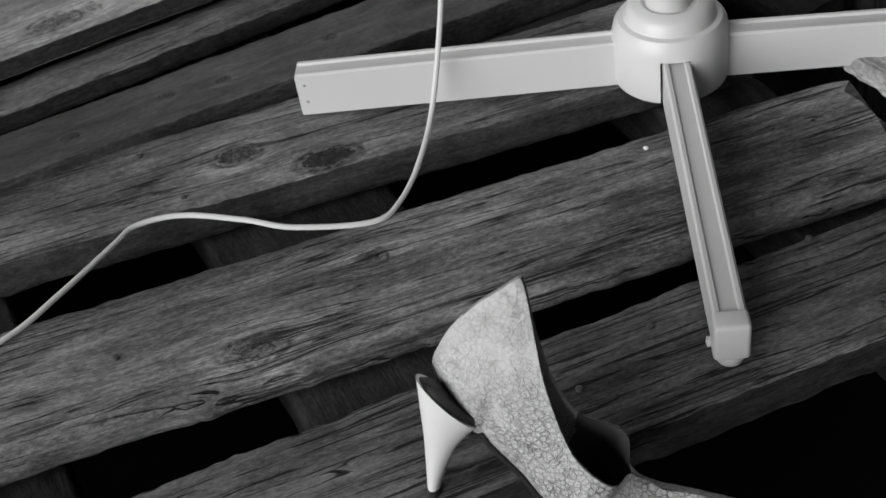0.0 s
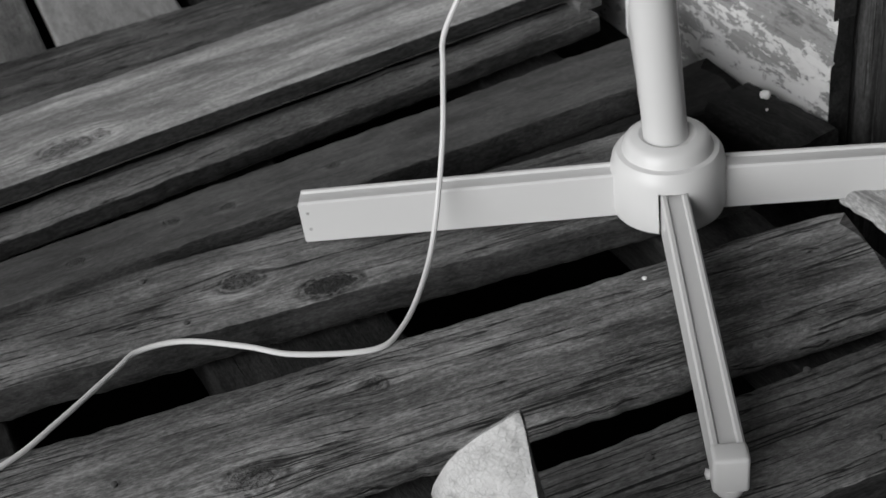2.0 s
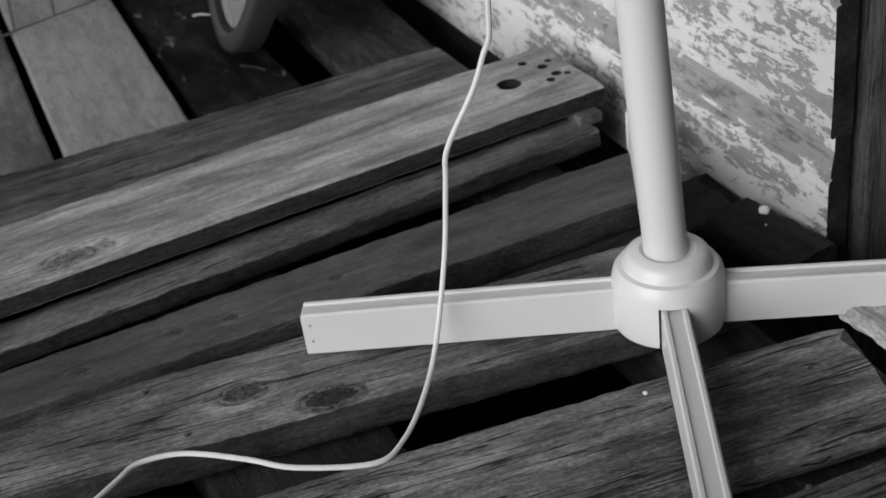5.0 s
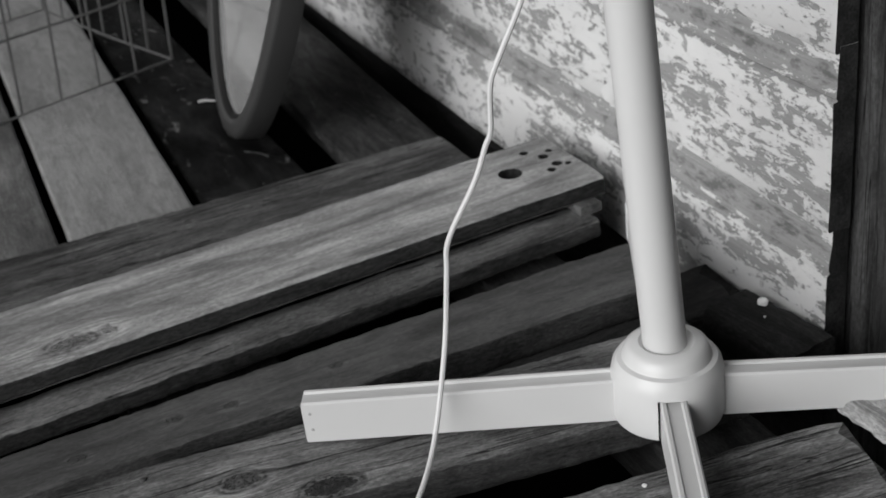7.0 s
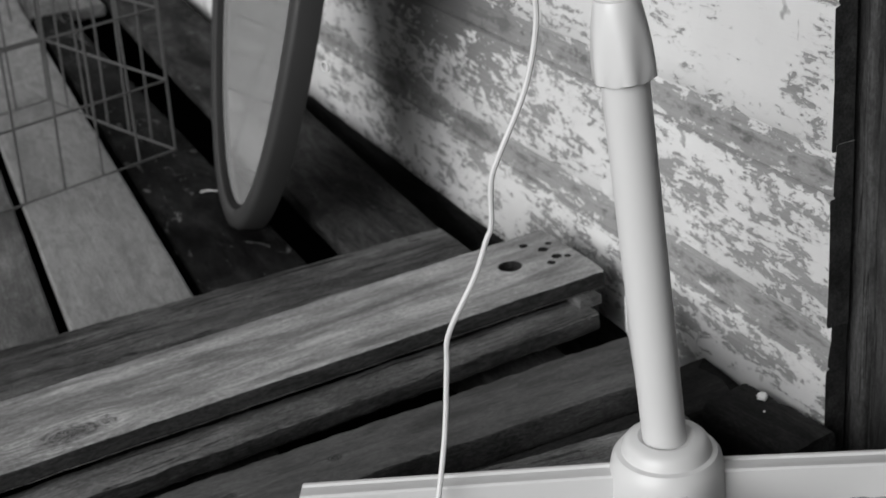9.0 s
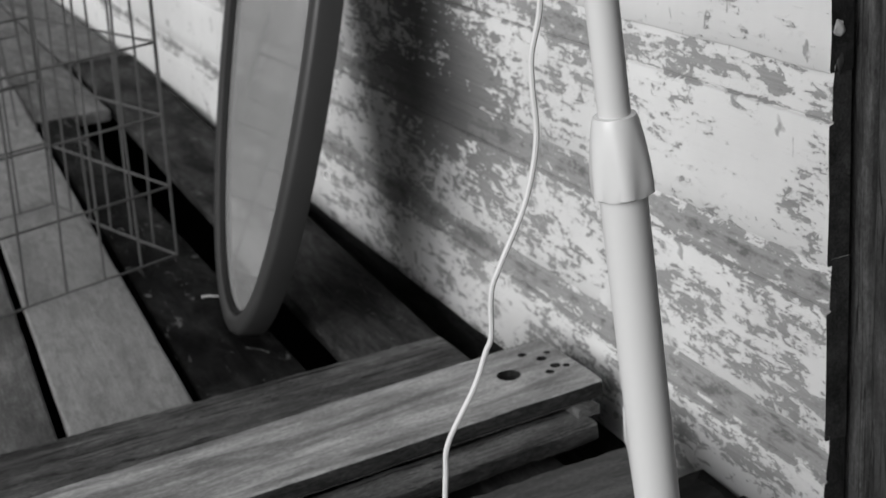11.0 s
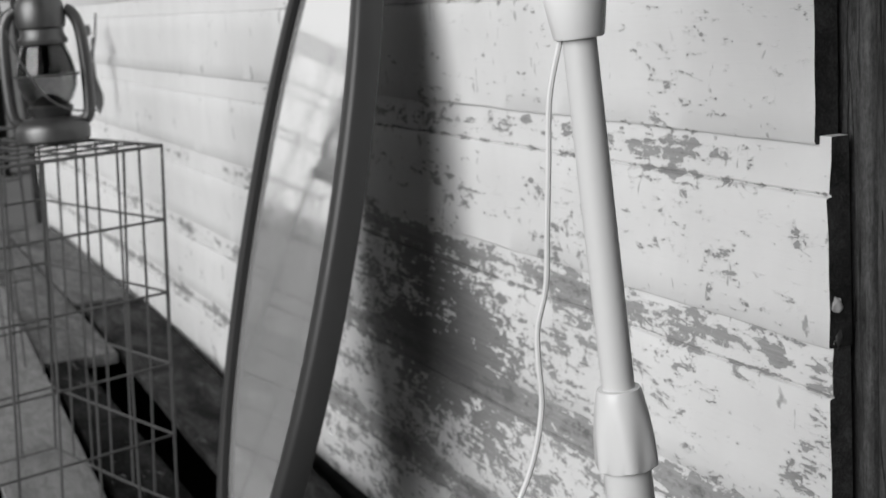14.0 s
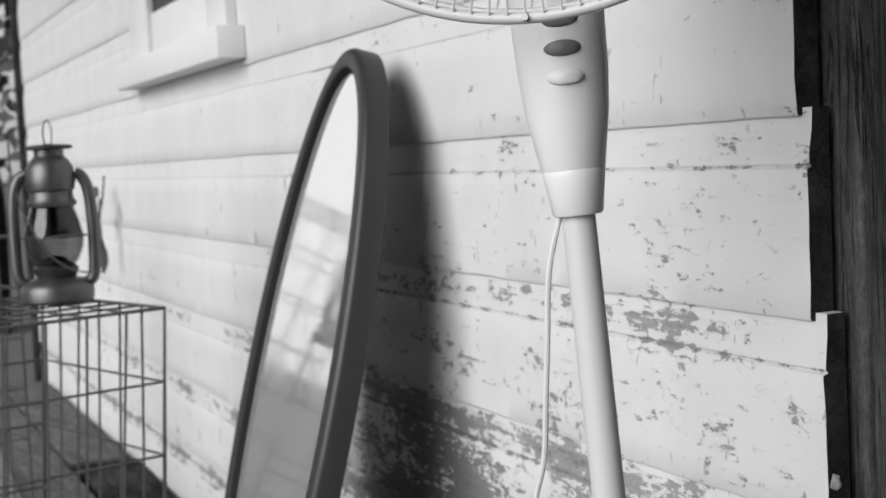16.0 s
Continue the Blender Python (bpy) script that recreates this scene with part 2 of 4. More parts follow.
    paint = maths(nt, "MULTIPLY", 0.71, maths(nt, "SUBTRACT", 1.06, maths(nt, "MULTIPLY", dirt, 0.22)))
    scratch = noise_of(nt, stretch(nt, geo, (60, 60, 24), (4, 0, 9)), 1.0, 2, 0.5, 1.5)
    scratch = ramp(nt, scratch, [(0.7, 0.0), (0.73, 1.0)])
    bare = maths(nt, "MAXIMUM", bare, maths(nt, "MULTIPLY", scratch, 0.6))
    jog = node(nt, "ShaderNodeVectorMath", {0: stretch(nt, geo, (21, 0, 10)), 1: node(nt, "ShaderNodeVectorMath", {0: node(nt, "ShaderNodeTexNoise", {"Vector": geo, "Scale": 70.0, "Detail": 4.0}).outputs["Color"], 1: (0.5, 0.0, 0.5)}, operation="MULTIPLY").outputs[0]}, operation="ADD").outputs[0]
    chip = node(nt, "ShaderNodeTexVoronoi", {"Vector": jog, "Scale": 1.0})
    few = maths(nt, "GREATER_THAN", node(nt, "ShaderNodeSeparateColor", {0: chip.outputs["Color"]}).outputs[0], 0.62)
    chip = maths(nt, "MULTIPLY", ramp(nt, chip.outputs["Distance"], [(0.07, 1.0), (0.12, 0.0)]), few)
    bare = maths(nt, "MAXIMUM", bare, maths(nt, "MULTIPLY", chip, 0.85))
    col = mix(nt, bare, paint, wood_tone)
    rgb = node(nt, "ShaderNodeCombineColor", {0: col, 1: col, 2: col})
    nt.links.new(rgb.outputs[0], b.inputs["Base Color"])
    nt.links.new(mix(nt, bare, 0.55, 0.85), b.inputs["Roughness"])
    h = maths(nt, "ADD", maths(nt, "MULTIPLY", bare, -1.0), maths(nt, "MULTIPLY", rim, 0.5))
    h = maths(nt, "ADD", h, maths(nt, "MULTIPLY", streak, 0.35))
    bump(nt, b, h, 0.6, 0.0012)
    return m


PAINT = peeling_paint("peeling_white_paint")
PAINT_SOUND = plain("aged_white_paint", 0.72, 0.55, vary=0.1, scale=30, relief=0.1)
WOOD_GREY = wood("weathered_grey_wood", 0.045, 0.27, 0.8)
WOOD_LIGHT = wood("newer_pale_wood", 0.25, 0.66, 0.0, [(0.139, -0.037, 0.026, 0.015, 0.3), (0.175, -0.036, 0.008, 0.011, 0.1)], blotch=0.35, smear=0.4)
WOOD_CRACKED = wood("deeply_cracked_grey_wood", 0.045, 0.25, 2.2, seed=3, smear=0.3)
KNOTTY = wood("knotty_grey_wood", 0.06, 0.4, 1.0, [(0.288, 0.017, 0.012, 0.009, 0.12), (0.193, -0.036, 0.024, 0.015, 0.12)], seed=4, smear=0.42)
TWO_KNOT = wood("two_knot_wood", 0.06, 0.31, 1.3, [(0.255, -0.002, 0.021, 0.013, 0.6), (0.317, -0.038, 0.027, 0.014, 1.1)], seed=8, smear=0.15)
WOOD_STREAKED = wood("streaked_dark_grey_wood", 0.025, 0.19, 1.6, seed=11, smear=0.5)
WOOD_NAILED = wood("dark_sawn_wood", 0.04, 0.1, 0.0, [(0.261, -0.006, 0.006, 0.005, 0.05), (0.215, 0.002, 0.006, 0.005, 0.05), (0.132, -0.009, 0.007, 0.005, 0.05), (0.356, 0.0, 0.006, 0.005, 0.05)], blotch=0.5, seed=6)
# darker wood for board sides, their shade put into the colour
SHADED_EDGE = wood("shade_toned_board_edge", 0.02, 0.09, 0.4, rough=0.9, seed=17, gloss=0.1)
WOOD_MID = wood("mid_grey_wood", 0.055, 0.19, 0.4)
WOOD_BLACK = wood("blackened_wood", 0.02, 0.1, 0.9, smear=0.4)
WOOD_DARK = wood("dark_toned_wood", 0.012, 0.06, 0.4, gloss=0.15)
DECK_PALE = wood("pale_planed_board", 0.18, 0.29, 0.0, fine=0.6, blotch=0.3)
# dark base tone holds dirt and also painted shade from the mirror
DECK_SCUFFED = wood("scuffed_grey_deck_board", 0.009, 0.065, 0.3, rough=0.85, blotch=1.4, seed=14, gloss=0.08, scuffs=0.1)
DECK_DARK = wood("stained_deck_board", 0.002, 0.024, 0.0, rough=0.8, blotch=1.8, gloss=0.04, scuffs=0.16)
WHITE_PLASTIC = plain("white_plastic", 0.64, 0.32, vary=0.03, scale=20)
WHITE_METAL = plain("white_lacquered_tube", 0.62, 0.42, vary=0.02, scale=20)
# the same white plastic, lightened to offset the fan head's shade
NECK_LIGHTENED = plain("white_plastic_lightened", 0.8, 0.35, vary=0.03, scale=20)
CREAM_PLASTIC = plain("ivory_plastic", 0.66, 0.35, vary=0.03, scale=20)
GREY_RUBBER = plain("grey_rubber_button", 0.16, 0.4)
CORD = plain("white_cord", 0.68, 0.45, vary=0.08)
FRAME_DARK = plain("dark_grey_painted_frame", 0.03, 0.45, vary=0.25, scale=14, relief=0.1)
LIP_BLACK = plain("near_black_matte", 0.008, 0.7, vary=0.3, scale=30, spec=0.2)
# near-black ground: shade below the boards put into its colour
SOIL = plain("shade_black_soil", 0.006, 0.95, vary=0.4, scale=25, relief=0.5, spec=0.0)
GRASS = plain("dry_yard_ground", 0.17, 0.95, vary=0.4, scale=2, relief=0.5)
CEILING = plain("unseen_ceiling_dark", 0.05, 0.8, vary=0.2)
FOUNDATION = plain("grey_painted_skirting", 0.45, 0.75, vary=0.2, scale=20, relief=0.2)
STEEL = plain("rusty_wire", 0.11, 0.6, 0.5, vary=0.4, scale=120)
TIN = plain("dull_tin", 0.13, 0.42, 0.8, vary=0.35, scale=60, relief=0.15)
TIN_DARK = plain("blackened_tin", 0.05, 0.5, 0.6, vary=0.4, scale=60)
LEAF = plain("dry_leaf", 0.1, 0.8, vary=0.3, scale=60)
HEEL_WHITE = plain("white_heel_lacquer", 0.78, 0.4, vary=0.05, scale=60)
LINING = plain("grey_worn_lining", 0.13, 0.6, vary=0.4, scale=90, relief=0.3)
RIVET = plain("dull_rivet", 0.38, 0.4)
LEATHER_DARK = plain("dark_inner_leather", 0.018, 0.55, vary=0.4, scale=90, relief=0.3)

m, nt, b = material("mirror_glass")
b.inputs["Base Color"].default_value = (0.93, 0.93, 0.93, 1)
b.inputs["Metallic"].default_value = 0.8
mp = node(nt, "ShaderNodeTexCoord").outputs["Object"]
nt.links.new(ramp(nt, noise_of(nt, mp, 14.0, 5, 0.6), [(0.4, 0.05), (0.75, 0.17)]), b.inputs["Roughness"])
MIRROR = m
m, nt, b = material("lamp_glass")
b.inputs["Base Color"].default_value = (0.42, 0.42, 0.42, 1)
b.inputs["Transmission Weight"].default_value = 1.0
b.inputs["Roughness"].default_value = 0.08
GLASS = m


def cracked_leather():
    m, nt, b = material("cracked_pale_leather")
    p = node(nt, "ShaderNodeTexCoord").outputs["Object"]
    warp = node(nt, "ShaderNodeVectorMath", {0: p, 1: node(nt, "ShaderNodeVectorMath", {0: node(nt, "ShaderNodeTexNoise", {"Vector": p, "Scale": 110.0, "Detail": 4.0}).outputs["Color"], 1: (0.0025, 0.0025, 0.0025)}, operation="MULTIPLY").outputs[0]}, operation="ADD").outputs[0]
    cell = node(nt, "ShaderNodeTexVoronoi", {"Vector": warp, "Scale": 230.0}, feature="DISTANCE_TO_EDGE").outputs["Distance"]
    cell2 = node(nt, "ShaderNodeTexVoronoi", {"Vector": warp, "Scale": 420.0}, feature="DISTANCE_TO_EDGE").outputs["Distance"]
    high = node(nt, "ShaderNodeMapRange", {0: node(nt, "ShaderNodeSeparateXYZ", {0: p}).outputs[2], 1: 0.04, 2: 0.12, 3: 1.0, 4: 0.26}).outputs[0]
    zone = maths(nt, "MULTIPLY", ramp(nt, noise_of(nt, p, 34.0, 3), [(0.34, 0.55), (0.5, 1.0)]), high)
    line = maths(nt, "MULTIPLY", ramp(nt, cell, [(0.0, 1.0), (0.03, 0.9), (0.07, 0.0)]), zone)
    line2 = maths(nt, "MULTIPLY", ramp(nt, cell2, [(0.0, 0.8), (0.07, 0.0)]), zone)
    worn = ramp(nt, noise_of(nt, p, 75.0, 6, 0.65), [(0.62, 0.0), (0.8, 1.0)])
    col = mix(nt, worn, mix(nt, noise_of(nt, p, 30.0, 4), 0.5, 0.7), 0.3)
    grime = ramp(nt, noise_of(nt, p, 38.0, 5, 0.7, 0.8), [(0.55, 0.0), (0.72, 0.65)])
    col = mix(nt, grime, col, 0.16)
    part_of = ramp(nt, noise_of(nt, p, 110.0, 3), [(0.34, 0.55), (0.5, 1.0)])
    dark = maths(nt, "MULTIPLY", maths(nt, "MAXIMUM", line, maths(nt, "MULTIPLY", line2, 0.8)), part_of)
    col = maths(nt, "MULTIPLY", col, maths(nt, "SUBTRACT", 1.0, maths(nt, "MULTIPLY", dark, 0.72)))
    nt.links.new(node(nt, "ShaderNodeCombineColor", {0: col, 1: col, 2: col}).outputs[0], b.inputs["Base Color"])
    b.inputs["Roughness"].default_value = 0.5
    bump(nt, b, maths(nt, "SUBTRACT", maths(nt, "MULTIPLY", noise_of(nt, p, 55.0, 5, 0.6, 0.6), 2.2), dark), 0.9, 0.0014)
    return m


LEATHER = cracked_leather()


# ---- mesh helpers ----
def mesh_object(name, bm, mat, parent=None, smooth=True):
    me = bpy.data.meshes.new(name)
    bmesh.ops.recalc_face_normals(bm, faces=bm.faces)
    bm.to_mesh(me)
    bm.free()
    if mat:
        me.materials.append(mat)
    for f in me.polygons:
        f.use_smooth = smooth
    if smooth:
        me.set_sharp_from_angle(angle=radians(38))
    ob = new(name, me)
    if parent:
        ob.parent = parent
    return ob


def part(name, bm, mat, parent, label="", smooth=True):
    ob = mesh_object(name, bm, mat, parent, smooth)
    return tagged(ob, label)


def thing(name, label, category, group="", kind="", at=None):
    ob = new(name)
    ob.empty_display_size = 0.05
    if at is not None:
        ob.matrix_world = at
    return tagged(ob, label, category, group, kind)


def grid_mesh(rings, closed=True, cap=True):
    """Skin over rings of points."""
    bm = bmesh.new()
    rows = [[bm.verts.new(p) for p in ring] for ring in rings]
    n = len(rows[0])
    for a, c in zip(rows, rows[1:]):
        for i in range(n if closed else n - 1):
            bm.faces.new((a[i], a[(i + 1) % n], c[(i + 1) % n], c[i]))
    if cap and closed:
        bm.faces.new(rows[0][::-1])
        bm.faces.new(rows[-1])
    return bm


def lathe(profile, n=40, sx=1.0, sy=1.0):
    """Turned shape round z from (radius, height) pairs."""
    rings = [[(max(r, 1e-4) * sx * math.cos(2 * math.pi * i / n), max(r, 1e-4) * sy * math.sin(2 * math.pi * i / n), z) for i in range(n)] for r, z in profile]
    return grid_mesh(rings)


def tube(points, radius, n=8, ring=False):
    pts = [Vector(p) for p in points]
    rings = []
    up = Vector((0.13, 0.21, 1)).normalized()
    for i, p in enumerate(pts):
        a = pts[i - 1] if (i or ring) else p
        c = pts[(i + 1) % len(pts)] if (i < len(pts) - 1 or ring) else p
        d = (c - a).normalized()
        side = d.cross(up)
        side = side.normalized() if side.length > 1e-3 else Vector((1, 0, 0))
        up = side.cross(d).normalized()
        r = radius(i / (len(pts) - 1)) if callable(radius) else radius
        rings.append([p + r * (math.cos(2 * math.pi * k / n) * side + math.sin(2 * math.pi * k / n) * up) for k in range(n)])
    if ring:
        rings.append(rings[0])
    bm = grid_mesh(rings, cap=not ring)
    if ring:
        bmesh.ops.remove_doubles(bm, verts=bm.verts, dist=1e-6)
    return bm


def smooth_path(points, steps=8):
    """Catmull-Rom through the points."""
    p = [Vector(q) for q in points]
    p = [2 * p[0] - p[1]] + p + [2 * p[-1] - p[-2]]
    out = []
    for i in range(1, len(p) - 2):
        for s in range(steps):
            t = s / steps
            a, b_, c, d = p[i - 1:i + 3]
            out.append(0.5 * ((2 * b_) + (c - a) * t + (2 * a - 5 * b_ + 4 * c - d) * t * t + (3 * b_ - a - 3 * c + d) * t ** 3))
    out.append(p[-2])
    return out


def box(x0, x1, y0, y1, z0, z1, bevel=0.0, seg=2):
    bm = bmesh.new()
    bmesh.ops.create_cube(bm, size=1)
    for v in bm.verts:
        v.co = Vector(((x0 + x1) / 2 + v.co.x * (x1 - x0), (y0 + y1) / 2 + v.co.y * (y1 - y0), (z0 + z1) / 2 + v.co.z * (z1 - z0)))
    if bevel:
        bmesh.ops.bevel(bm, geom=bm.edges[:], offset=bevel, segments=seg, affect="EDGES", profile=0.5)
    return bm


def board_mesh(length, width, thick, rough=0.002, taper=0.0, seed=0, round_=0.004, ragged=0.004, bow=0.0, steps=60):
    """A worn board along x, its top at z = 0: wavering edges, rounded arrises, ragged ends."""
    h, r = width / 2, round_
    sec = []
    for cy, cz, a0 in ((h - r, -r, 0), (-h + r, -r, 90), (-h + r, -thick + r, 180), (h - r, -thick + r, 270)):
        for k in range(4):
            a = radians(a0 + k * 30)
            sec.append((cy + r * math.cos(a), cz + r * math.sin(a)))
        if a0 == 0:
            sec += [(h * f, 0.0) for f in (0.66, 0.33, 0, -0.33, -0.66)]
    rings = []
    for i in range(steps + 1):
        f = i / steps
        x = (f - 0.5) * length
        ring = []
        for k, (y, z) in enumerate(sec):
            w = 1 + taper * (f - 0.5)
            nz = noise.noise(Vector((x * 16, y * 22 + seed * 3.1, z * 25 + seed)))
            n2 = noise.noise(Vector((x * 70, y * 60 + seed, z * 60 - seed)))
            dy = rough * (0.45 * nz + 0.75 * n2 + 0.5 * noise.noise(Vector((x * 160, y * 40, z * 40 + seed)))) * (1 if abs(y) > h * 0.8 else 0.2)
            dz = rough * (0.5 * nz + 0.25 * n2)
            dx = 0.0
            if i in (0, steps):
                dx = ragged * noise.noise(Vector((y * 90, z * 60, seed + i)))
            ring.append((x + dx, y * w + dy + bow * (1 - (2 * f - 1) ** 2), z + dz))
        rings.append(ring)
    return grid_mesh(rings)


# ---- structure ----
tagged(mesh_object("ground", box(-400, 400, -400, 400, -0.2, -0.12), GRASS), "dry yard ground reaching to the horizon", "ground", kind="structure")
tagged(mesh_object("crawlspace_floor", box(-4.4, 2.3, -1.5, 0.3, -0.115, 0.0), SOIL), "bare soil under the porch boards, blackened for the shade there", "ground", kind="structure")


def siding(x0, x1, z0, z1):
    """Each board of the wall: a flat face with a hollow along its upper edge, lapped under the next."""
    wall = thing("wall_north", "old white clapboard wall with flaking paint", "wall", kind="structure")
    n0 = math.floor((z0 - TOP_LINE) / PITCH)
    n1 = math.ceil((z1 - TOP_LINE) / PITCH)
    for i in range(n0, n1):
        low, high = TOP_LINE + i * PITCH, TOP_LINE + (i + 1) * PITCH
        lo = max(low, z0)
        prof = [(0.022, lo), (0.0015, lo), (0.0, lo + 0.002)]
        prof += [(0.0, lo + (high - 0.042 - lo) * f) for f in (0.25, 0.5, 0.75, 1.0)] if lo == low else [(0.0, high - 0.045)]
        prof += [(0.0006, high - 0.0408), (0.0042, high - 0.0392), (0.0024, high - 0.0368), (0.0028, high - 0.03), (0.0042, high - 0.012), (0.0052, high + 0.006), (0.022, high + 0.006)]
        x_end = x1 + {0: -0.012, 1: -0.022, 2: -0.022}.get(i, -0.018 if i > 2 else 0.0)
        rings = []
        steps = 140
        for s in range(steps + 1):
            f = (s / steps) ** 0.5
            x = x0 + (x_end - x0) * f
            w = 0.0012 * noise.noise(Vector((x * 3, i * 5.0, 0))) 
            ring = []
            for y, z in prof:
                rag = 0.0028 * noise.noise(Vector((z * 60, y * 90, i * 3.3))) if s == steps else 0
                edge = 0.0018 * noise.noise(Vector((x * 12, z * 30, i))) if abs(z - lo) < 0.004 else 0
                ring.append((x + rag, y + w, z + edge))
            rings.append(ring)
        bm = grid_mesh(rings)
        bm.faces.ensure_lookup_table()
        bm.faces[-1].material_index = 1
        part("siding_board", bm, PAINT, wall).data.materials.append(WOOD_DARK)
    return wall


siding(-4.36, 0.0, 0.232, 2.6)
tagged(mesh_object("wall_backing", box(-4.36, -0.03, 0.026, 0.10, 0.0, 2.6), WOOD_BLACK), "dark boards behind the siding", "wall", kind="structure")
tagged(mesh_object("foundation", box(-4.36, -1.6, 0.006, 0.024, 0.03, 0.226), FOUNDATION), "grey skirting board below the wall", "wall", kind="structure")
# unseen wall behind the camera, added to block light from that side
tagged(mesh_object("wall_east", box(2.2, 2.3, -1.6, 0.12, -0.1, 2.6), WOOD_DARK), "unseen dark end wall added to block light", "wall", kind="structure")
# unseen ceiling, added so that little light falls from overhead
tagged(mesh_object("ceiling", box(-4.5, 2.3, -1.5, 0.15, 2.6, 2.66), CEILING), "unseen dark porch ceiling added to block light from above", "ceiling", kind="structure")

# dark upright planks beside the end of the siding
post = thing("wall_dark", "dark weathered upright planks beside the siding", "wall", kind="structure")
for i, (x0, x1, y) in enumerate(((-0.03, 0.012, 0.03), (0.014, 0.16, 0.034), (0.163, 0.32, 0.03), (0.323, 0.5, 0.034), (0.503, 0.9, 0.03), (0.903, 1.5, 0.034), (1.503, 2.2, 0.03))):
    bm = board_mesh(2.5, x1 - x0, 0.03, 0.002, seed=60 + i)
    ob = part("upright_plank", bm, WOOD_BLACK, post)
    ob.matrix_basis = Matrix.Translation(((x0 + x1) / 2, y, 1.35)) @ Matrix(((0, 1, 0, 0), (0, 0, -1, 0), (-1, 0, 0, 0), (0, 0, 0, 1)))


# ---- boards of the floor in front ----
def lay(name, edges, z, y1, mat, label, thick=0.032, seed=0, y0=-1.42, group="loose floor boards", shade_sides=True, **kw):
    """A board across the porch. edges: x of its two long sides at y = -0.7 and at y = -0.1."""
    a0, a1, c0, c1 = edges
    side = lambda p, q, y: p + (q - p) * (y + 0.7) / 0.6
    w0, w1 = side(c0, c1, y0) - side(a0, a1, y0), side(c0, c1, y1) - side(a0, a1, y1)
    mid0, mid1 = (side(c0, c1, y0) + side(a0, a1, y0)) / 2, (side(c0, c1, y1) + side(a0, a1, y1)) / 2
    wide = (w0 + w1) / 2
    bm = board_mesh(y1 - y0, wide, thick, seed=seed, taper=(w1 - w0) / wide, steps=220, **kw)
    ob = mesh_object(name, bm, mat)
    ob.data.materials.append(SHADED_EDGE)
    # both long sides take the tone that paints in their shade
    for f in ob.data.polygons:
        if shade_sides and abs(f.normal.y) > 0.8:
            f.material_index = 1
    turn = math.degrees(math.atan2(mid0 - mid1, y1 - y0))
    ob.matrix_world = pose((mid0 + mid1) / 2, (y0 + y1) / 2, z, 0, 0, 90 + turn)
    return tagged(ob, label, "board", group)


def carve(ob, cut):
    """Takes the shape of cut out of ob for good, and removes cut."""
    mod = ob.modifiers.new("holes", "BOOLEAN")
    mod.object, mod.operation, mod.solver, mod.material_mode = cut, "DIFFERENCE", "EXACT", "TRANSFER"
    bpy.context.view_layer.update()
    done = bpy.data.meshes.new_from_object(ob.evaluated_get(bpy.context.evaluated_depsgraph_get()))
    ob.modifiers.remove(mod)
    ob.data = done
    bpy.data.objects.remove(cut)
    done.set_sharp_from_angle(angle=radians(38))


def drill(ob, holes):
    """Cuts round holes (x, y, radius, depth) in world metres down into the top of a board."""
    bm = bmesh.new()
    for x, y, r, depth in holes:
        bmesh.ops.create_cone(bm, cap_ends=True, segments=20, radius1=r * 0.9, radius2=r, depth=depth * 2, matrix=Matrix.Translation((x, y, ob.matrix_world.translation.z)))
    # cut walls get dark wood, which paints in the shade inside the bore
    carve(ob, mesh_object("cutter", bm, WOOD_DARK))


lay("floor_board", (0.213, 0.254, 0.306, 0.356), 0.300, 0.0, WOOD_CRACKED, "wide cracked unseen floor board added to keep light off the soil under the shoe", seed=1)
lay("floor_board", (0.029, 0.109, 0.148, 0.228), 0.300, -0.088, KNOTTY, "broad unseen floor board added to keep light off the soil with split knots", seed=2, ragged=0.03, thick=0.028, shade_sides=False, round_=0.008)
lay("floor_board", (-0.138, -0.068, -0.042, 0.050), 0.302, -0.10, TWO_KNOT, "grey floor board with two dark knots", seed=3, bow=0.0)
lay("floor_board", (-0.183, -0.196, -0.123, -0.113), 0.314, -0.075, WOOD_NAILED, "dark grey narrow floor board with old nail marks", seed=4, ragged=0.02)
lay("floor_board", (-0.284, -0.318, -0.236, -0.272), 0.297, -0.06, WOOD_GREY, "narrow grey board with a chipped edge", seed=5, thick=0.02)
PALE = lay("floor_board", (-0.397, -0.430, -0.270, -0.302), 0.327, -0.035, WOOD_LIGHT, "pale newer plank with a drilled hole", seed=6, thick=0.0205, rough=0.001)
drill(PALE, [(-0.369, -0.110, 0.0135, 0.03), (-0.405, -0.075, 0.0052, 0.012), (-0.385, -0.062, 0.006, 0.012), (-0.362, -0.058, 0.006, 0.012), (-0.352, -0.07, 0.005, 0.012), (-0.395, -0.05, 0.004, 0.01), (-0.356, -0.048, 0.004, 0.01)])
ob = mesh_object("spacer_block", board_mesh(0.05, 0.026, 0.0105, 0.0012, seed=81, round_=0.0015, ragged=0.002, steps=12), WOOD_MID)
ob.matrix_world = pose(-0.318, -0.060, 0.3068, 0, 0, 4)
tagged(ob, "thin wooden spacer block under the end of the pale plank", "block")
lay("floor_board", (-0.524, -0.523, -0.402, -0.436), 0.319, -0.12, WOOD_STREAKED, "grey weathered plank beside the pale one", seed=7, thick=0.036)
# unseen boards below the camera, added to shut light out of the crawlspace
for i in range(9):
    lay("floor_board", (0.57 + 0.175 * i, 0.57 + 0.175 * i, 0.735 + 0.175 * i, 0.735 + 0.175 * i), 0.290, 0.0, WOOD_GREY, "unseen floor board added to keep light off the soil", seed=50 + i)
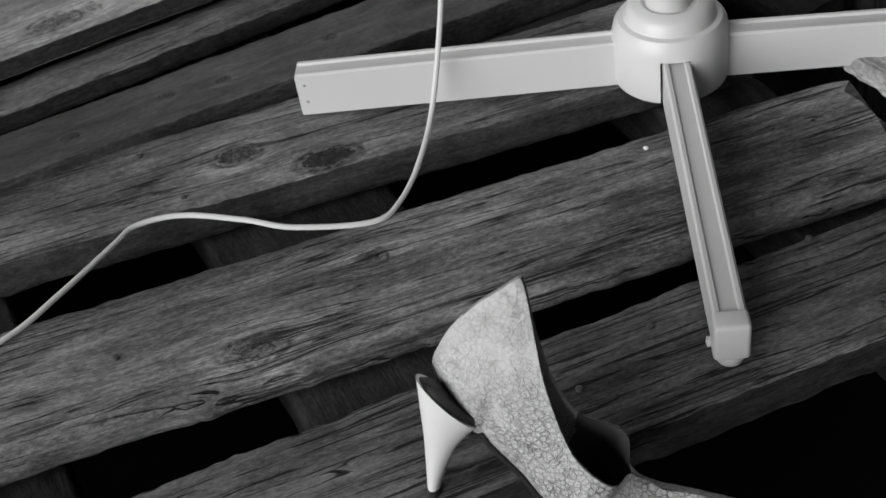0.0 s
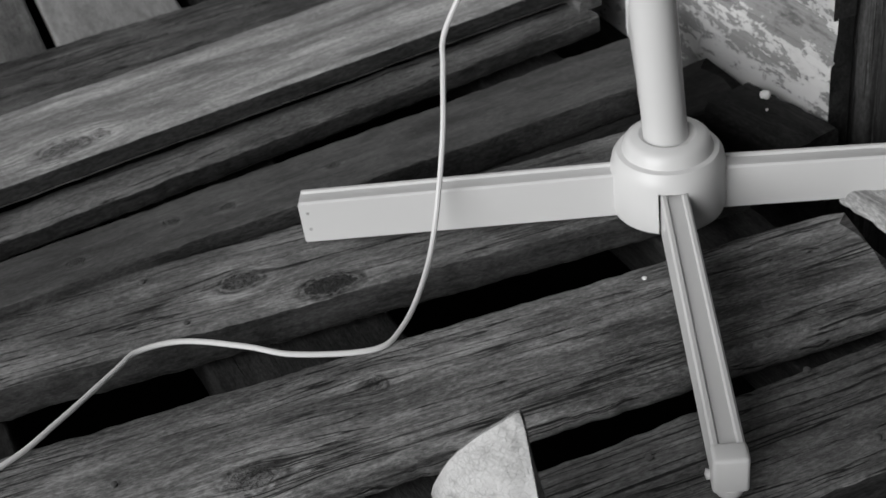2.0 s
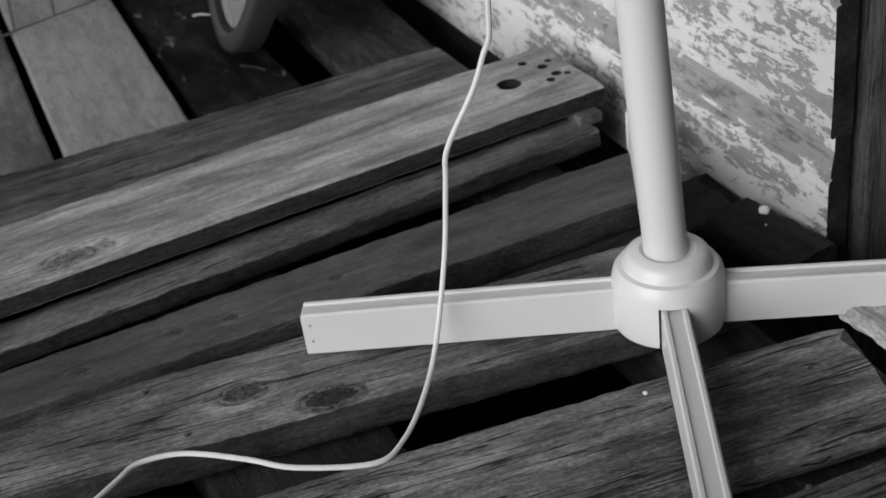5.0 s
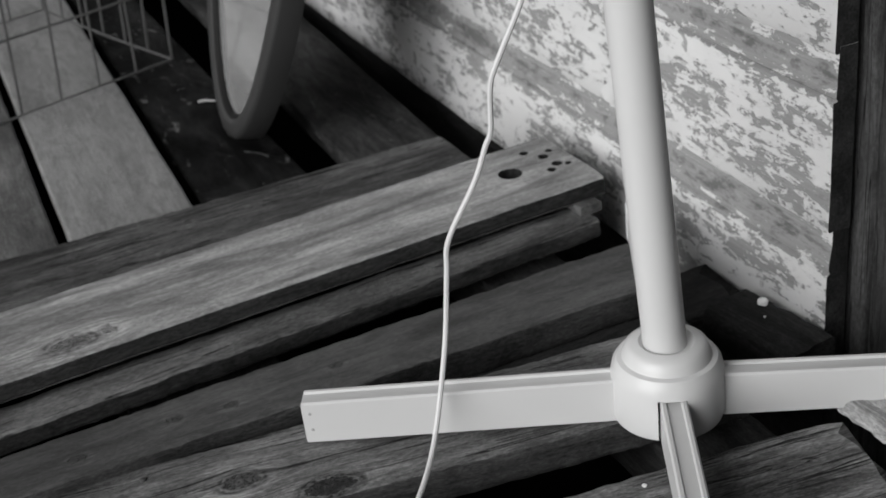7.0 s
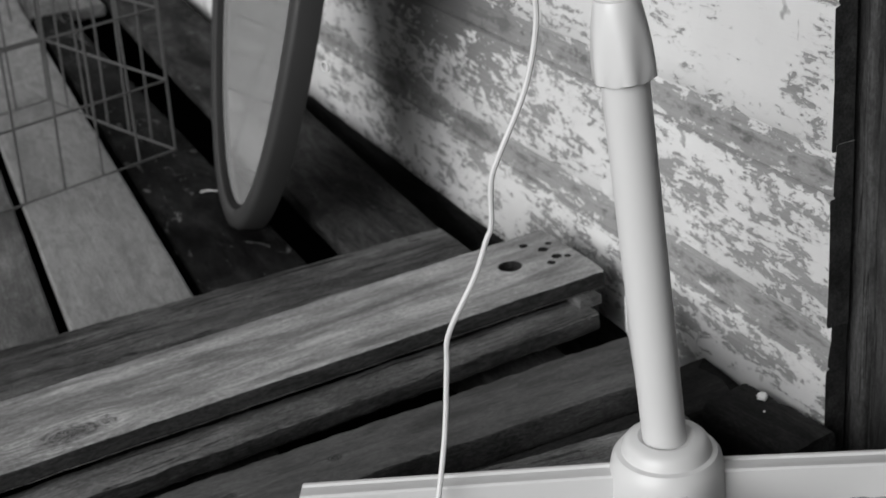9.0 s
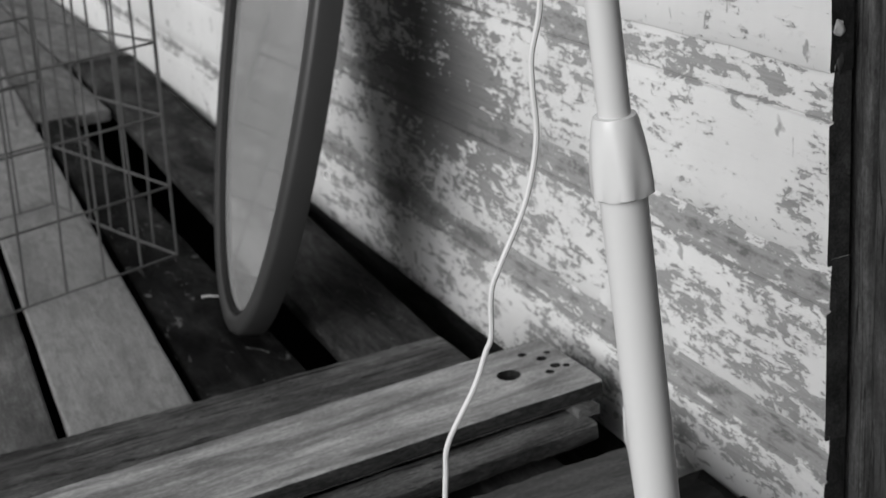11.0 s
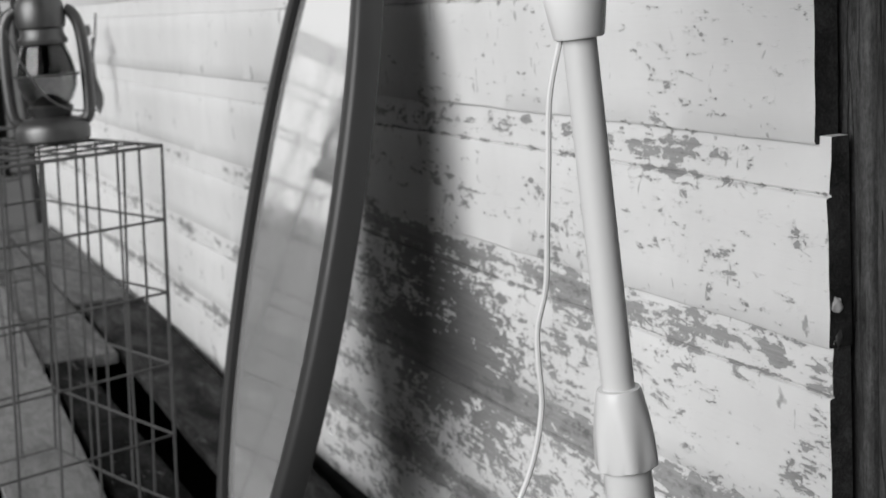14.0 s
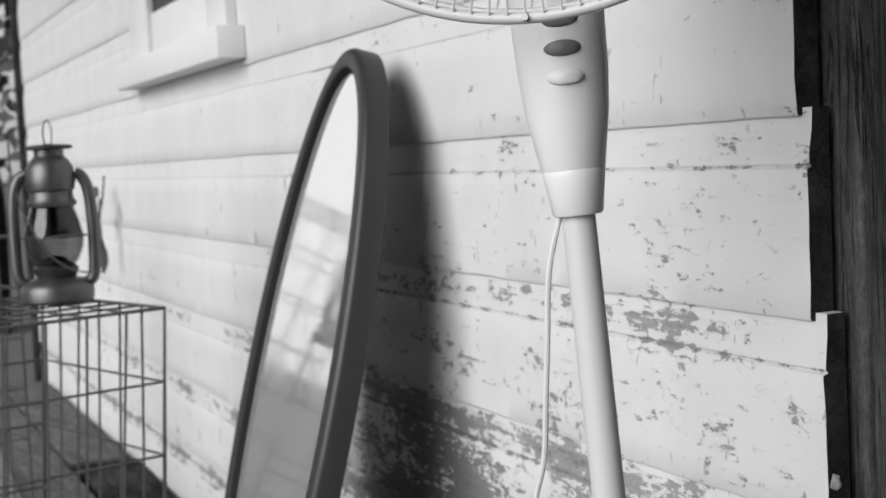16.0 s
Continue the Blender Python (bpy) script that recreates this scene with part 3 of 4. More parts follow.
lay("floor_board", (-0.17, -0.165, -0.09, -0.085), 0.283, -0.02, WOOD_DARK, "dark rotten board end near the wall", seed=11, thick=0.02, ragged=0.02)


def joist(y0, y1, x0, x1, z, seed):
    bm = board_mesh(x1 - x0, y1 - y0, 0.06, seed=seed)
    ob = mesh_object("joist", bm, WOOD_DARK)
    ob.matrix_world = pose((x0 + x1) / 2, (y0 + y1) / 2, z)
    tagged(ob, "dark joist under the floor boards", "joist", "joists")


for i, (a, c) in enumerate(((-0.556, -0.41), (-0.19, -0.10), (-0.86, -0.704), (-1.4, -1.3))):
    joist(a, c, -0.6, 0.37, 0.262, 20 + i)
# unseen skirt, added to stop light leaking in under the deck
tagged(mesh_object("porch_skirt", box(-4.4, 2.2, -1.5, -1.46, -0.1, 0.24), WOOD_DARK), "unseen skirt boards added to stop light under the porch", "wall", kind="structure")


# ---- deck boards along the wall ----
def plank(x0, x1, y0, y1, z, mat, label, seed, turn=-1.6, thick=0.025, taper=0.0):
    bm = board_mesh(x1 - x0, y1 - y0, thick, 0.001, seed=seed, taper=taper)
    ob = mesh_object("deck_board", bm, mat)
    ob.matrix_world = pose((x0 + x1) / 2, (y0 + y1) / 2, z, 0, 0, turn)
    tagged(ob, label, "board", "deck boards")


plank(-4.2, -0.5, -0.469, -0.327, 0.275, DECK_PALE, "pale planed deck board", 30, turn=-2.2)
plank(-4.2, -0.5, -0.63, -0.481, 0.270, WOOD_MID, "dull grey deck board", 31, turn=-2.2)
for i, y in enumerate((-0.79, -0.95, -1.11, -1.27, -1.43)):
    plank(-4.2, -0.5, y, y + 0.152, 0.270, WOOD_MID, "dull grey deck board", 32 + i, turn=-1.0)
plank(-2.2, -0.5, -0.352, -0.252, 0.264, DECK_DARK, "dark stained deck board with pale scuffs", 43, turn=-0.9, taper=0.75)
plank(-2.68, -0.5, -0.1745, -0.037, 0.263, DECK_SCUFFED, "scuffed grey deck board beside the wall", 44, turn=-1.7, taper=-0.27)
plank(-4.2, -2.12, -0.33, -0.172, 0.266, WOOD_MID, "grey deck board further along the porch", 45, turn=0)
plank(-4.2, -2.7, -0.166, -0.018, 0.267, WOOD_MID, "grey deck board against the far part of the wall", 46, turn=0)


# ---- oval mirror ----
def mirror():
    a, hgt = 0.1905, 0.4535
    m0 = pose(-0.814, -0.289, 0.260, 90 - 14.5, 0, -1.9) @ Matrix.Translation((0, hgt, 0))
    ob = thing("oval_mirror", "tall oval mirror in a dark painted frame leaning on the wall", "mirror", at=m0)
    def hoop(prof):
        rings = []
        for i in range(97):
            t = 2 * math.pi * i / 96
            rings.append([((a - s) * math.cos(t), (hgt - s) * math.sin(t), z) for s, z in prof])
        bm = grid_mesh(rings, cap=False)
        bmesh.ops.remove_doubles(bm, verts=bm.verts, dist=1e-5)
        return bm

    part("frame", hoop([(0.0, 0.0), (0.003, 0.005), (0.008, 0.007), (0.022, 0.007), (0.0255, 0.005), (0.0265, 0.001), (0.0265, -0.022), (0.0, -0.026)]), FRAME_DARK, ob)
    part("inner_lip", hoop([(0.0268, 0.004), (0.030, 0.002), (0.0325, -0.002), (0.0325, -0.010), (0.0268, -0.010)]), LIP_BLACK, ob, "near-black rebate round the glass")
    g = [((a - 0.0323) * math.cos(2 * math.pi * i / 96), (hgt - 0.0323) * math.sin(2 * math.pi * i / 96)) for i in range(96)]
    part("glass", grid_mesh([[(x, y, -0.007) for x, y in g], [(x, y, -0.003) for x, y in g]]), MIRROR, ob, "dusty mirror glass", smooth=False)
    # unseen backing, added so the glass back throws no light on the wall
    part("backing", grid_mesh([[(x * 1.02, y * 1.005, -0.0245) for x, y in g], [(x * 1.02, y * 1.005, -0.0205) for x, y in g]]), WOOD_BLACK, ob, "unseen dark backing added to stop light off the glass back")
    return ob


mirror()


# ---- pedestal fan ----
FAN_X, FAN_Y, ARM_TOP = 0.046, -0.189, 0.346


def arm_mesh(length, start, wide=0.0205, high=0.037, end=0.037):
    """A hollow sheet arm along x with two rims along its top."""
    h = wide / 2
    sec = [(-h, -high), (-h, -0.0015), (-h + 0.0015, 0), (-h + 0.004, 0), (-h + 0.0052, -0.0018), (h - 0.0052, -0.0018), (h - 0.004, 0), (h - 0.0015, 0), (h, -0.0015), (h, -high)]
    low = lambda x: 1 + (end / high - 1) * (x - start) / (length - start)
    return grid_mesh([[(x, y, z * low(x) if z <= -high else z) for y, z in sec] for x in (start, length * 0.5, length)])


def fan():
    top = Vector((-0.0150, -0.0362, 0.594)).normalized()
    ob = thing("pedestal_fan", "white pedestal fan with a cross foot standing on loose boards", "fan", at=Matrix.Translation((FAN_X, FAN_Y, ARM_TOP)))
    for az, length, cap, slope, end in ((-117.5, 0.285, False, 0.9, 0.037), (-26.2, 0.294, True, 1.9, 0.026), (62.5, 0.283, True, 0.9, 0.034), (152.4, 0.283, True, 0.9, 0.034)):
        turn = pose(0, 0, 0, 0, 0, az) @ pose(0, 0, 0, 0, slope, 0)
        ground = -0.0455 + (length + 0.009) * math.sin(radians(slope))
        arm = part("foot_arm", arm_mesh(length, 0.028, end=end), WHITE_METAL, ob)
        arm.matrix_basis = turn
        if cap:
            bm = box(length - 0.004, length + 0.012, -0.0112, 0.0112, -end - 0.002, 0.0012, 0.003, 3)
            part("end_cap", bm, CREAM_PLASTIC, arm, "ivory plastic end cap")
            foot = lathe([(0.0, ground), (0.006, ground), (0.0085, ground + 0.002), (0.0095, ground + 0.006), (0.0095, -end), (0.0, -end)], 20)
            bmesh.ops.translate(foot, verts=foot.verts, vec=(length + 0.003, 0, 0))
            part("foot_pad", foot, CREAM_PLASTIC, arm)
            bm = lathe([(0.0, -0.003), (0.003, -0.003), (0.0035, 0.001), (0.0, 0.002)], 12)
            bmesh.ops.transform(bm, matrix=pose(length - 0.002, -0.0122, -end + 0.002, 90, 0, 0), verts=bm.verts)
            part("rivet", bm, WHITE_METAL, arm)
        else:
            part("end_plate", box(length - 0.001, length + 0.0012, -0.0102, 0.0102, -0.0365, -0.002), WHITE_METAL, arm)
            for zz in (-0.010, -0.025):
                bm = lathe([(0.0, 0.0), (0.0014, 0.0), (0.001, 0.0006), (0.0, 0.0007)], 10)
                bmesh.ops.transform(bm, matrix=pose(length - 0.005, 0.0102, zz, -90, 0, 0), verts=bm.verts)
                part("rivet", bm, RIVET, arm)
    # hub: a round cover with a slot for the arm in front
    hub = lathe([(0.0, -0.042), (0.0425, -0.042), (0.0438, -0.037), (0.0435, -0.004), (0.0418, 0.004), (0.0385, 0.0085), (0.0345, 0.0095), (0.0335, 0.0125), (0.0318, 0.0175), (0.0275, 0.0205), (0.0215, 0.0215), (0.0188, 0.0195), (0.0, 0.018)], 64)
    bmesh.ops.translate(hub, verts=hub.verts, vec=(0, 0, 0.006))
    hub_ob = part("hub_cover", hub, WHITE_PLASTIC, ob, "rounded white plastic hub cover")
    slot = box(0.015, 0.06, -0.0122, 0.0100, -0.06, 0.0002)
    bmesh.ops.transform(slot, matrix=pose(0, 0, 0, 0, 0, -26.2), verts=slot.verts)
    slot_ob = mesh_object("cutter", slot, None, ob)
    carve(hub_ob, slot_ob)
    axis = top.to_track_quat("Z", "Y").to_matrix().to_4x4()

    def on_pole(name, prof, mat, label="", n=40, par=None):
        bm = lathe(prof, n)
        bmesh.ops.transform(bm, matrix=axis, verts=bm.verts)
        return part(name, bm, mat, par or ob, label)

    axis = Matrix.Translation((0, 0, 0.006)) @ axis
    on_pole("lower_tube", [(0.0, 0.0), (0.0167, 0.0), (0.0167, 0.312), (0.0, 0.312)], WHITE_METAL)
    on_pole("upper_tube", [(0.0, 0.30), (0.0113, 0.30), (0.0113, 0.62), (0.0, 0.62)], WHITE_METAL)
    n, rings = 72, []
    for r, z, w in ((0.0172, 0.3085, 0), (0.0205, 0.3085, 0), (0.0216, 0.310, 0.0012), (0.0215, 0.319, 0.0012), (0.0209, 0.331, 0.0008), (0.0191, 0.346, 0.0003), (0.0168, 0.3575, 0.0), (0.0160, 0.3615, 0), (0.0148, 0.3645, 0), (0.0115, 0.365, 0)):
        rings.append([((r + w * math.cos(6 * 2 * math.pi * i / n)) * math.cos(2 * math.pi * i / n), (r + w * math.cos(6 * 2 * math.pi * i / n)) * math.sin(2 * math.pi * i / n), z) for i in range(n)])
    bm = grid_mesh(rings)
    bmesh.ops.transform(bm, matrix=axis, verts=bm.verts)
    part("height_clamp", bm, WHITE_PLASTIC, ob, "fluted white plastic clamp")
    # neck with the switches
    neck = on_pole("neck", [(0.0, 0.603), (0.0158, 0.603), (0.0170, 0.6045), (0.0206, 0.628), (0.02125, 0.6328), (0.0211, 0.6333), (0.0214, 0.6338), (0.0278, 0.672), (0.0302, 0.70), (0.0312, 0.735), (0.0315, 0.79), (0.0315, 0.85), (0.026, 0.875), (0.0, 0.88)], NECK_LIGHTENED, "tapered white switch housing", 56)
    face = math.atan2(-0.40, 0.915) + 0.33
    for z, mat, lab in ((0.712, GREY_RUBBER, "grey oval button"), (0.6935, NECK_LIGHTENED, "white oval button"), (0.7305, GREY_RUBBER, "grey oval button"), (0.749, GREY_RUBBER, "grey oval button")):
        r = 0.0306
        bm = lathe([(0.0, -0.002), (1.0, -0.002), (1.0, 0.0005), (0.9, 0.0016), (0.6, 0.0024), (0.0, 0.0027)], 32)
        for v in bm.verts:
            u, w, d = v.co.x * 0.0122, v.co.y * 0.0052, v.co.z
            a = face + u / r
            v.co = ((r + d) * math.cos(a), (r + d) * math.sin(a), z + w)
        bmesh.ops.transform(bm, matrix=axis, verts=bm.verts)
        part("button", bm, mat, neck, lab)
    # head and guard
    f = Vector((0.78, -0.62, 0)).normalized()
    mid = Vector((top.x * 0.9 + 0.003, top.y * 0.9 + 0.007, 1.2765 - ARM_TOP))
    turn = f.to_track_quat("Z", "Y").to_matrix().to_4x4()

    def on_head(name, bm, mat, d, label="", par=None):
        bmesh.ops.transform(bm, matrix=Matrix.Translation(mid + f * d) @ turn, verts=bm.verts)
        return part(name, bm, mat, par or ob, label)

    R = 0.2
    circle = lambda r, z, k: [(r * math.cos(2 * math.pi * i / k), r * math.sin(2 * math.pi * i / k), z) for i in range(k)]
    on_head("motor_housing", lathe([(0.0, -0.09), (0.03, -0.088), (0.05, -0.07), (0.055, 0.0), (0.05, 0.035), (0.0, 0.037)], 40), WHITE_PLASTIC, -0.01, "rounded white motor housing")
    front = on_head("front_guard", tube(circle(R, 0, 128), 0.0036, 10, ring=True), WHITE_PLASTIC, 0.092, "white wire guard with a plastic rim")
    on_head("guard_badge", lathe([(0.0, 0.0), (0.038, 0.0), (0.036, 0.006), (0.0, 0.008)], 40), WHITE_PLASTIC, 0.112, par=front)
    spokes = bmesh.new()
    rear = bmesh.new()
    for store, dome, edge, count in ((spokes, 0.022, 0.003, 112), (rear, -0.06, -0.004, 56)):
        for i in range(count):
            a = 2 * math.pi * i / count
            pts = [(r * math.cos(a), r * math.sin(a), edge + (dome - edge) * (1 - (r / R) ** 2)) for r in (0.034, 0.09, 0.15, R - 0.002)]
            one = tube(pts, 0.0009, 5)
            me = bpy.data.meshes.new("wire")
            one.to_mesh(me)
            one.free()
            store.from_mesh(me)
            bpy.data.meshes.remove(me)
    tagged(on_head("grille", spokes, WHITE_METAL, 0.092, "thin white guard wires", par=front), kind="stuff")
    back_ring = on_head("rear_guard", tube(circle(R - 0.004, 0, 128), 0.003, 8, ring=True), WHITE_PLASTIC, 0.082)
    tagged(on_head("grille", rear, WHITE_METAL, 0.082, "thin white guard wires", par=back_ring), kind="stuff")
    bm = lathe([(0.0, -0.004), (0.0022, -0.004), (0.0024, 0.0), (0.002, 0.0022), (0.0, 0.0022)], 14)
    spot = mid + f * 0.0965 + Vector((0, 0, -R))
    bmesh.ops.transform(bm, matrix=Matrix.Translation(spot) @ turn, verts=bm.verts)
    part("rim_clip", bm, WHITE_METAL, front)
    return ob


fan()

cord = [(0.026, -0.236, 0.958), (0.022, -0.245, 0.917), (0.021, -0.248, 0.871), (0.019, -0.250, 0.833), (0.013, -0.250, 0.79), (0.007, -0.255, 0.76), (0.007, -0.256, 0.737), (0.006, -0.255, 0.7), (0.001, -0.264, 0.656), (-0.007, -0.283, 0.611),
        (-0.011, -0.290, 0.590), (-0.015, -0.291, 0.555), (-0.02, -0.294, 0.541), (-0.024, -0.304, 0.513), (-0.033, -0.325, 0.469), (-0.0335, -0.3295, 0.441), (-0.0255, -0.341, 0.385), (0.000, -0.368, 0.326), (0.033, -0.3965, 0.309), (0.060, -0.425, 0.303),
        (0.071, -0.452, 0.3025), (0.048, -0.503, 0.3055), (0.022, -0.532, 0.308), (-0.011, -0.569, 0.3065), (-0.020, -0.601, 0.3055), (-0.008, -0.621, 0.306), (0.023, -0.670, 0.306), (0.043, -0.714, 0.304), (0.06, -0.80, 0.304), (0.10, -0.95, 0.304), (0.12, -1.2, 0.304)]
tagged(mesh_object("power_cord", tube(smooth_path(cord, 6), 0.0021, 8), CORD), "thin white power cord hanging from the fan", "cord")


# ---- high-heeled shoe ----
def shoe():
    az = radians(47)
    fwd, side = Vector((math.cos(az), math.sin(az), 0)), Vector((math.sin(az), -math.cos(az), 0))
    org = Vector((0.309, -0.520, 0.3015)) - side * 0.016
    ob = thing("high_heeled_shoe", "worn pale leather pump with cracked finish and a white heel", "shoe", at=Matrix.Translation(org))
    P = lambda u, lat, v: fwd * u + side * lat + Vector((0, 0, v))
    st = [((0.0095, 0.098), (0.0105, 0.104), 0.006, 0.7), ((0.0145, 0.085), (0.025, 0.133), 0.017, 0.75), ((0.0225, 0.068), (0.043, 0.158), 0.023, 0.75), ((0.031, 0.058), (0.057, 0.1715), 0.025, 0.75), ((0.036, 0.059), (0.0665, 0.1805), 0.025, 0.78),
          ((0.0375, 0.056), (0.0685, 0.179), 0.025, 0.78), ((0.040, 0.052), (0.0702, 0.168), 0.0255, 0.78), ((0.046, 0.044), (0.0720, 0.142), 0.026, 0.78),
          ((0.056, 0.030), (0.0760, 0.104), 0.026, 0.85), ((0.066, 0.0145), (0.0875, 0.064), 0.028, 0.9), ((0.080, 0.004), (0.1065, 0.040), 0.032, 0.72), ((0.092, 0.0), (0.112, 0.027), 0.034, 0.0), ((0.115, 0.0), (0.125, 0.018), 0.036, 0.0),
          ((0.145, 0.0), (0.150, 0.015), 0.034, 0.0), ((0.170, 0.001), (0.173, 0.013), 0.026, 0.0), ((0.190, 0.003), (0.191, 0.011), 0.015, 0.0), ((0.203, 0.007), (0.203, 0.012), 0.003, 0.0)]
    # finer stations
    low = smooth_path([(a[0], a[1], w) for a, _, w, _ in st], 4)
    high = smooth_path([(c[0], c[1], lip) for _, c, _, lip in st], 4)
    fine = [((a.x, a.y), (c.x, c.y), max(a.z, 0.002), c.z) for a, c in zip(low, high)]

    far = lambda u: -0.92 + 1.27 * min(1.0, max(0.0, (u - 0.042) / 0.05)) + 0.65 * math.exp(-((u - 0.078) / 0.018) ** 2)   # the far side is flattened at the heel to fit the camera's view

    def shell(inset):
        rows = []
        for k, ((bu, bv), (tu, tv), w, lip) in enumerate(fine):
            row = []
            for i in range(25):
                t = i / 24 * 2 - 1
                h = abs(t)
                if lip > 0.02:
                    lat = (w - inset) * (math.sin(min(1, h * 1.7) * math.pi / 2) * (1 - max(0, h - 0.55) / 0.45 * (1 - lip)))
                    g = max(0, (h - 0.28) / 0.72) ** 0.95
                else:
                    ang = h * math.pi
                    lat = (w - inset) * math.sin(min(ang * 1.35, math.pi / 2) if h < 0.37 else math.pi / 2 + (h - 0.37) / 0.63 * math.pi / 2)
                    g = max(0, (h - 0.2) / 0.8) ** 0.9
                if t < 0:
                    lat *= far(bu)
                crumple = 0.0016 * noise.noise(Vector((bu * 60 + 3, g * 5, t * 2))) - 0.0035 * math.exp(-((bu - 0.026) / 0.009) ** 2 - ((g - 0.3) / 0.35) ** 2)
                lat += crumple * (1 if h > 0.3 else 0)
                u, v = bu + (tu - bu) * g, bv + (tv - bv) * g
                if lip <= 0.02:
                    v -= inset * g
                row.append(P(u, lat if t > 0 else -lat, v + inset * (1 - g)))
            rows.append(row)
        return rows

    part("upper", grid_mesh(shell(0.0), closed=False, cap=False), LEATHER, ob, "cracked pale metallic leather upper")
    part("lining", grid_mesh(shell(0.0016), closed=False, cap=False), LINING, ob, "grey worn lining")
    rings = []
    for (bu, bv), _, w, _ in fine:
        ww = max(w * 0.72, 0.002)
        wl = ww * far(bu)
        rings.append([P(bu + du, lat, bv + dv) for lat, du, dv in ((-wl, 0, 0.002), (ww, 0, 0.002), (ww * 0.96, -0.0012, -0.0022), (-wl * 0.96, -0.0012, -0.0022))])
    part("sole", grid_mesh(rings), LEATHER_DARK, ob, "thin dark sole")
    rings = []
    for (b0, b1), (f0, f1), w, mid in (((0.0065, 0.1045), (0.0345, 0.068), 0.0125, 0.020), ((0.0060, 0.094), (0.0285, 0.061), 0.0118, 0.0195), ((0.0045, 0.078), (0.0215, 0.049), 0.0102, 0.018), ((0.0025, 0.055), (0.0155, 0.036), 0.0085, 0.016), ((0.0000, 0.032), (0.0105, 0.023), 0.0073, 0.0145), ((-0.0022, 0.012), (0.0062, 0.010), 0.0062, 0.0135), ((-0.0032, 0.004), (0.0045, 0.004), 0.0056, 0.013)):
        ring = []
        for i in range(28):
            a = 2 * math.pi * i / 28
            c = 0.5 - 0.5 * math.cos(a)
            ring.append(P(b0 + (f0 - b0) * c, mid + w * math.sin(a), b1 + (f1 - b1) * c + 0.011 * max(0.0, (b1 - 0.05) / 0.055) * math.sin(a)))
        rings.append(ring)
    part("heel", grid_mesh(rings), HEEL_WHITE, ob, "white lacquered stiletto heel")
    tip = [[P(-0.0033 + 0.0080 * (0.5 - 0.5 * math.cos(2 * math.pi * i / 20)), 0.013 + 0.0061 * math.sin(2 * math.pi * i / 20), v) for i in range(20)] for v in (-0.001, 0.004)]
    part("heel_tip", grid_mesh(tip), LEATHER_DARK, ob, "dark rubber heel tip")
    seat = []
    for du, dv, k in ((0.0, 0.0, 0.9), (0.0025, 0.0015, 0.84), (0.005, 0.0025, 0.7)):
        ring = []
        for i in range(28):
            a = 2 * math.pi * i / 28
            c = 0.5 - 0.5 * math.cos(a) * k
            ring.append(P(0.0065 + 0.028 * c + du, 0.020 + 0.0122 * k * math.sin(a), 0.1045 - 0.0365 * c + dv + 0.011 * k * math.sin(a)))
        seat.append(ring)
    part("heel_seat", grid_mesh(seat), LEATHER_DARK, ob, "exposed dark heel seat")
    return ob


shoe()


# ---- wire cage with a lantern on it ----
CAGE = Vector((-1.105, -0.285, 0.275))
CAGE_U, CAGE_W = Vector((0.29, -0.957, 0)), Vector((-0.957, -0.29, 0))
CAGE_H = 0.526


def cage(at, label, wide, deep, Z, rows, cols, backs):
    ob = thing("wire_cage", label, "cage", "wire cages", at=Matrix.Translation(at))
    jig = lambda k: Vector((noise.noise(Vector((k, 1.5, 0))), noise.noise(Vector((k, 7.5, 0))), 0)) * 0.006

    def wire(a, c, k, r=0.0019):
        m = (a + c) / 2 + jig(k * 3.7)
        part("wire", tube(smooth_path([a, m, c], 4), r, 6), STEEL, ob)

    k = 0
    for o, d in ((Vector(), CAGE_U * wide), (CAGE_W * deep, CAGE_U * wide), (Vector(), CAGE_W * deep), (CAGE_U * wide, CAGE_W * deep)):
        n = cols if abs(d.normalized().dot(CAGE_U)) > 0.9 else backs
        for i in range(n):
            k += 1
            wire(o + d * (i / (n - 1)), o + d * (i / (n - 1)) + Z, k)
        for i in range(rows):
            k += 1
            wire(o + Z * i / (rows - 1), o + d + Z * i / (rows - 1), k, 0.0019 if i < rows - 1 else 0.0026)
    for i in range(1, cols - 1):
        k += 1
        wire(CAGE_U * wide * i / (cols - 1) + Z, CAGE_U * wide * i / (cols - 1) + CAGE_W * deep + Z, k)
    for i in range(1, backs - 1):
        k += 1
        wire(CAGE_W * deep * i / (backs - 1) + Z, CAGE_W * deep * i / (backs - 1) + CAGE_U * wide + Z, k)
    return ob


cage(CAGE, "rusty welded wire mesh cage carrying the lantern", 0.48, 0.40, Vector((-0.006, 0.032, CAGE_H)), 6, 9, 7)
cage(Vector((-2.0, -0.345, 0.272)), "tall dark wire cage standing behind the lantern", 0.2, 0.35, Vector((0.0, 0.0, 0.81)), 9, 3, 5)


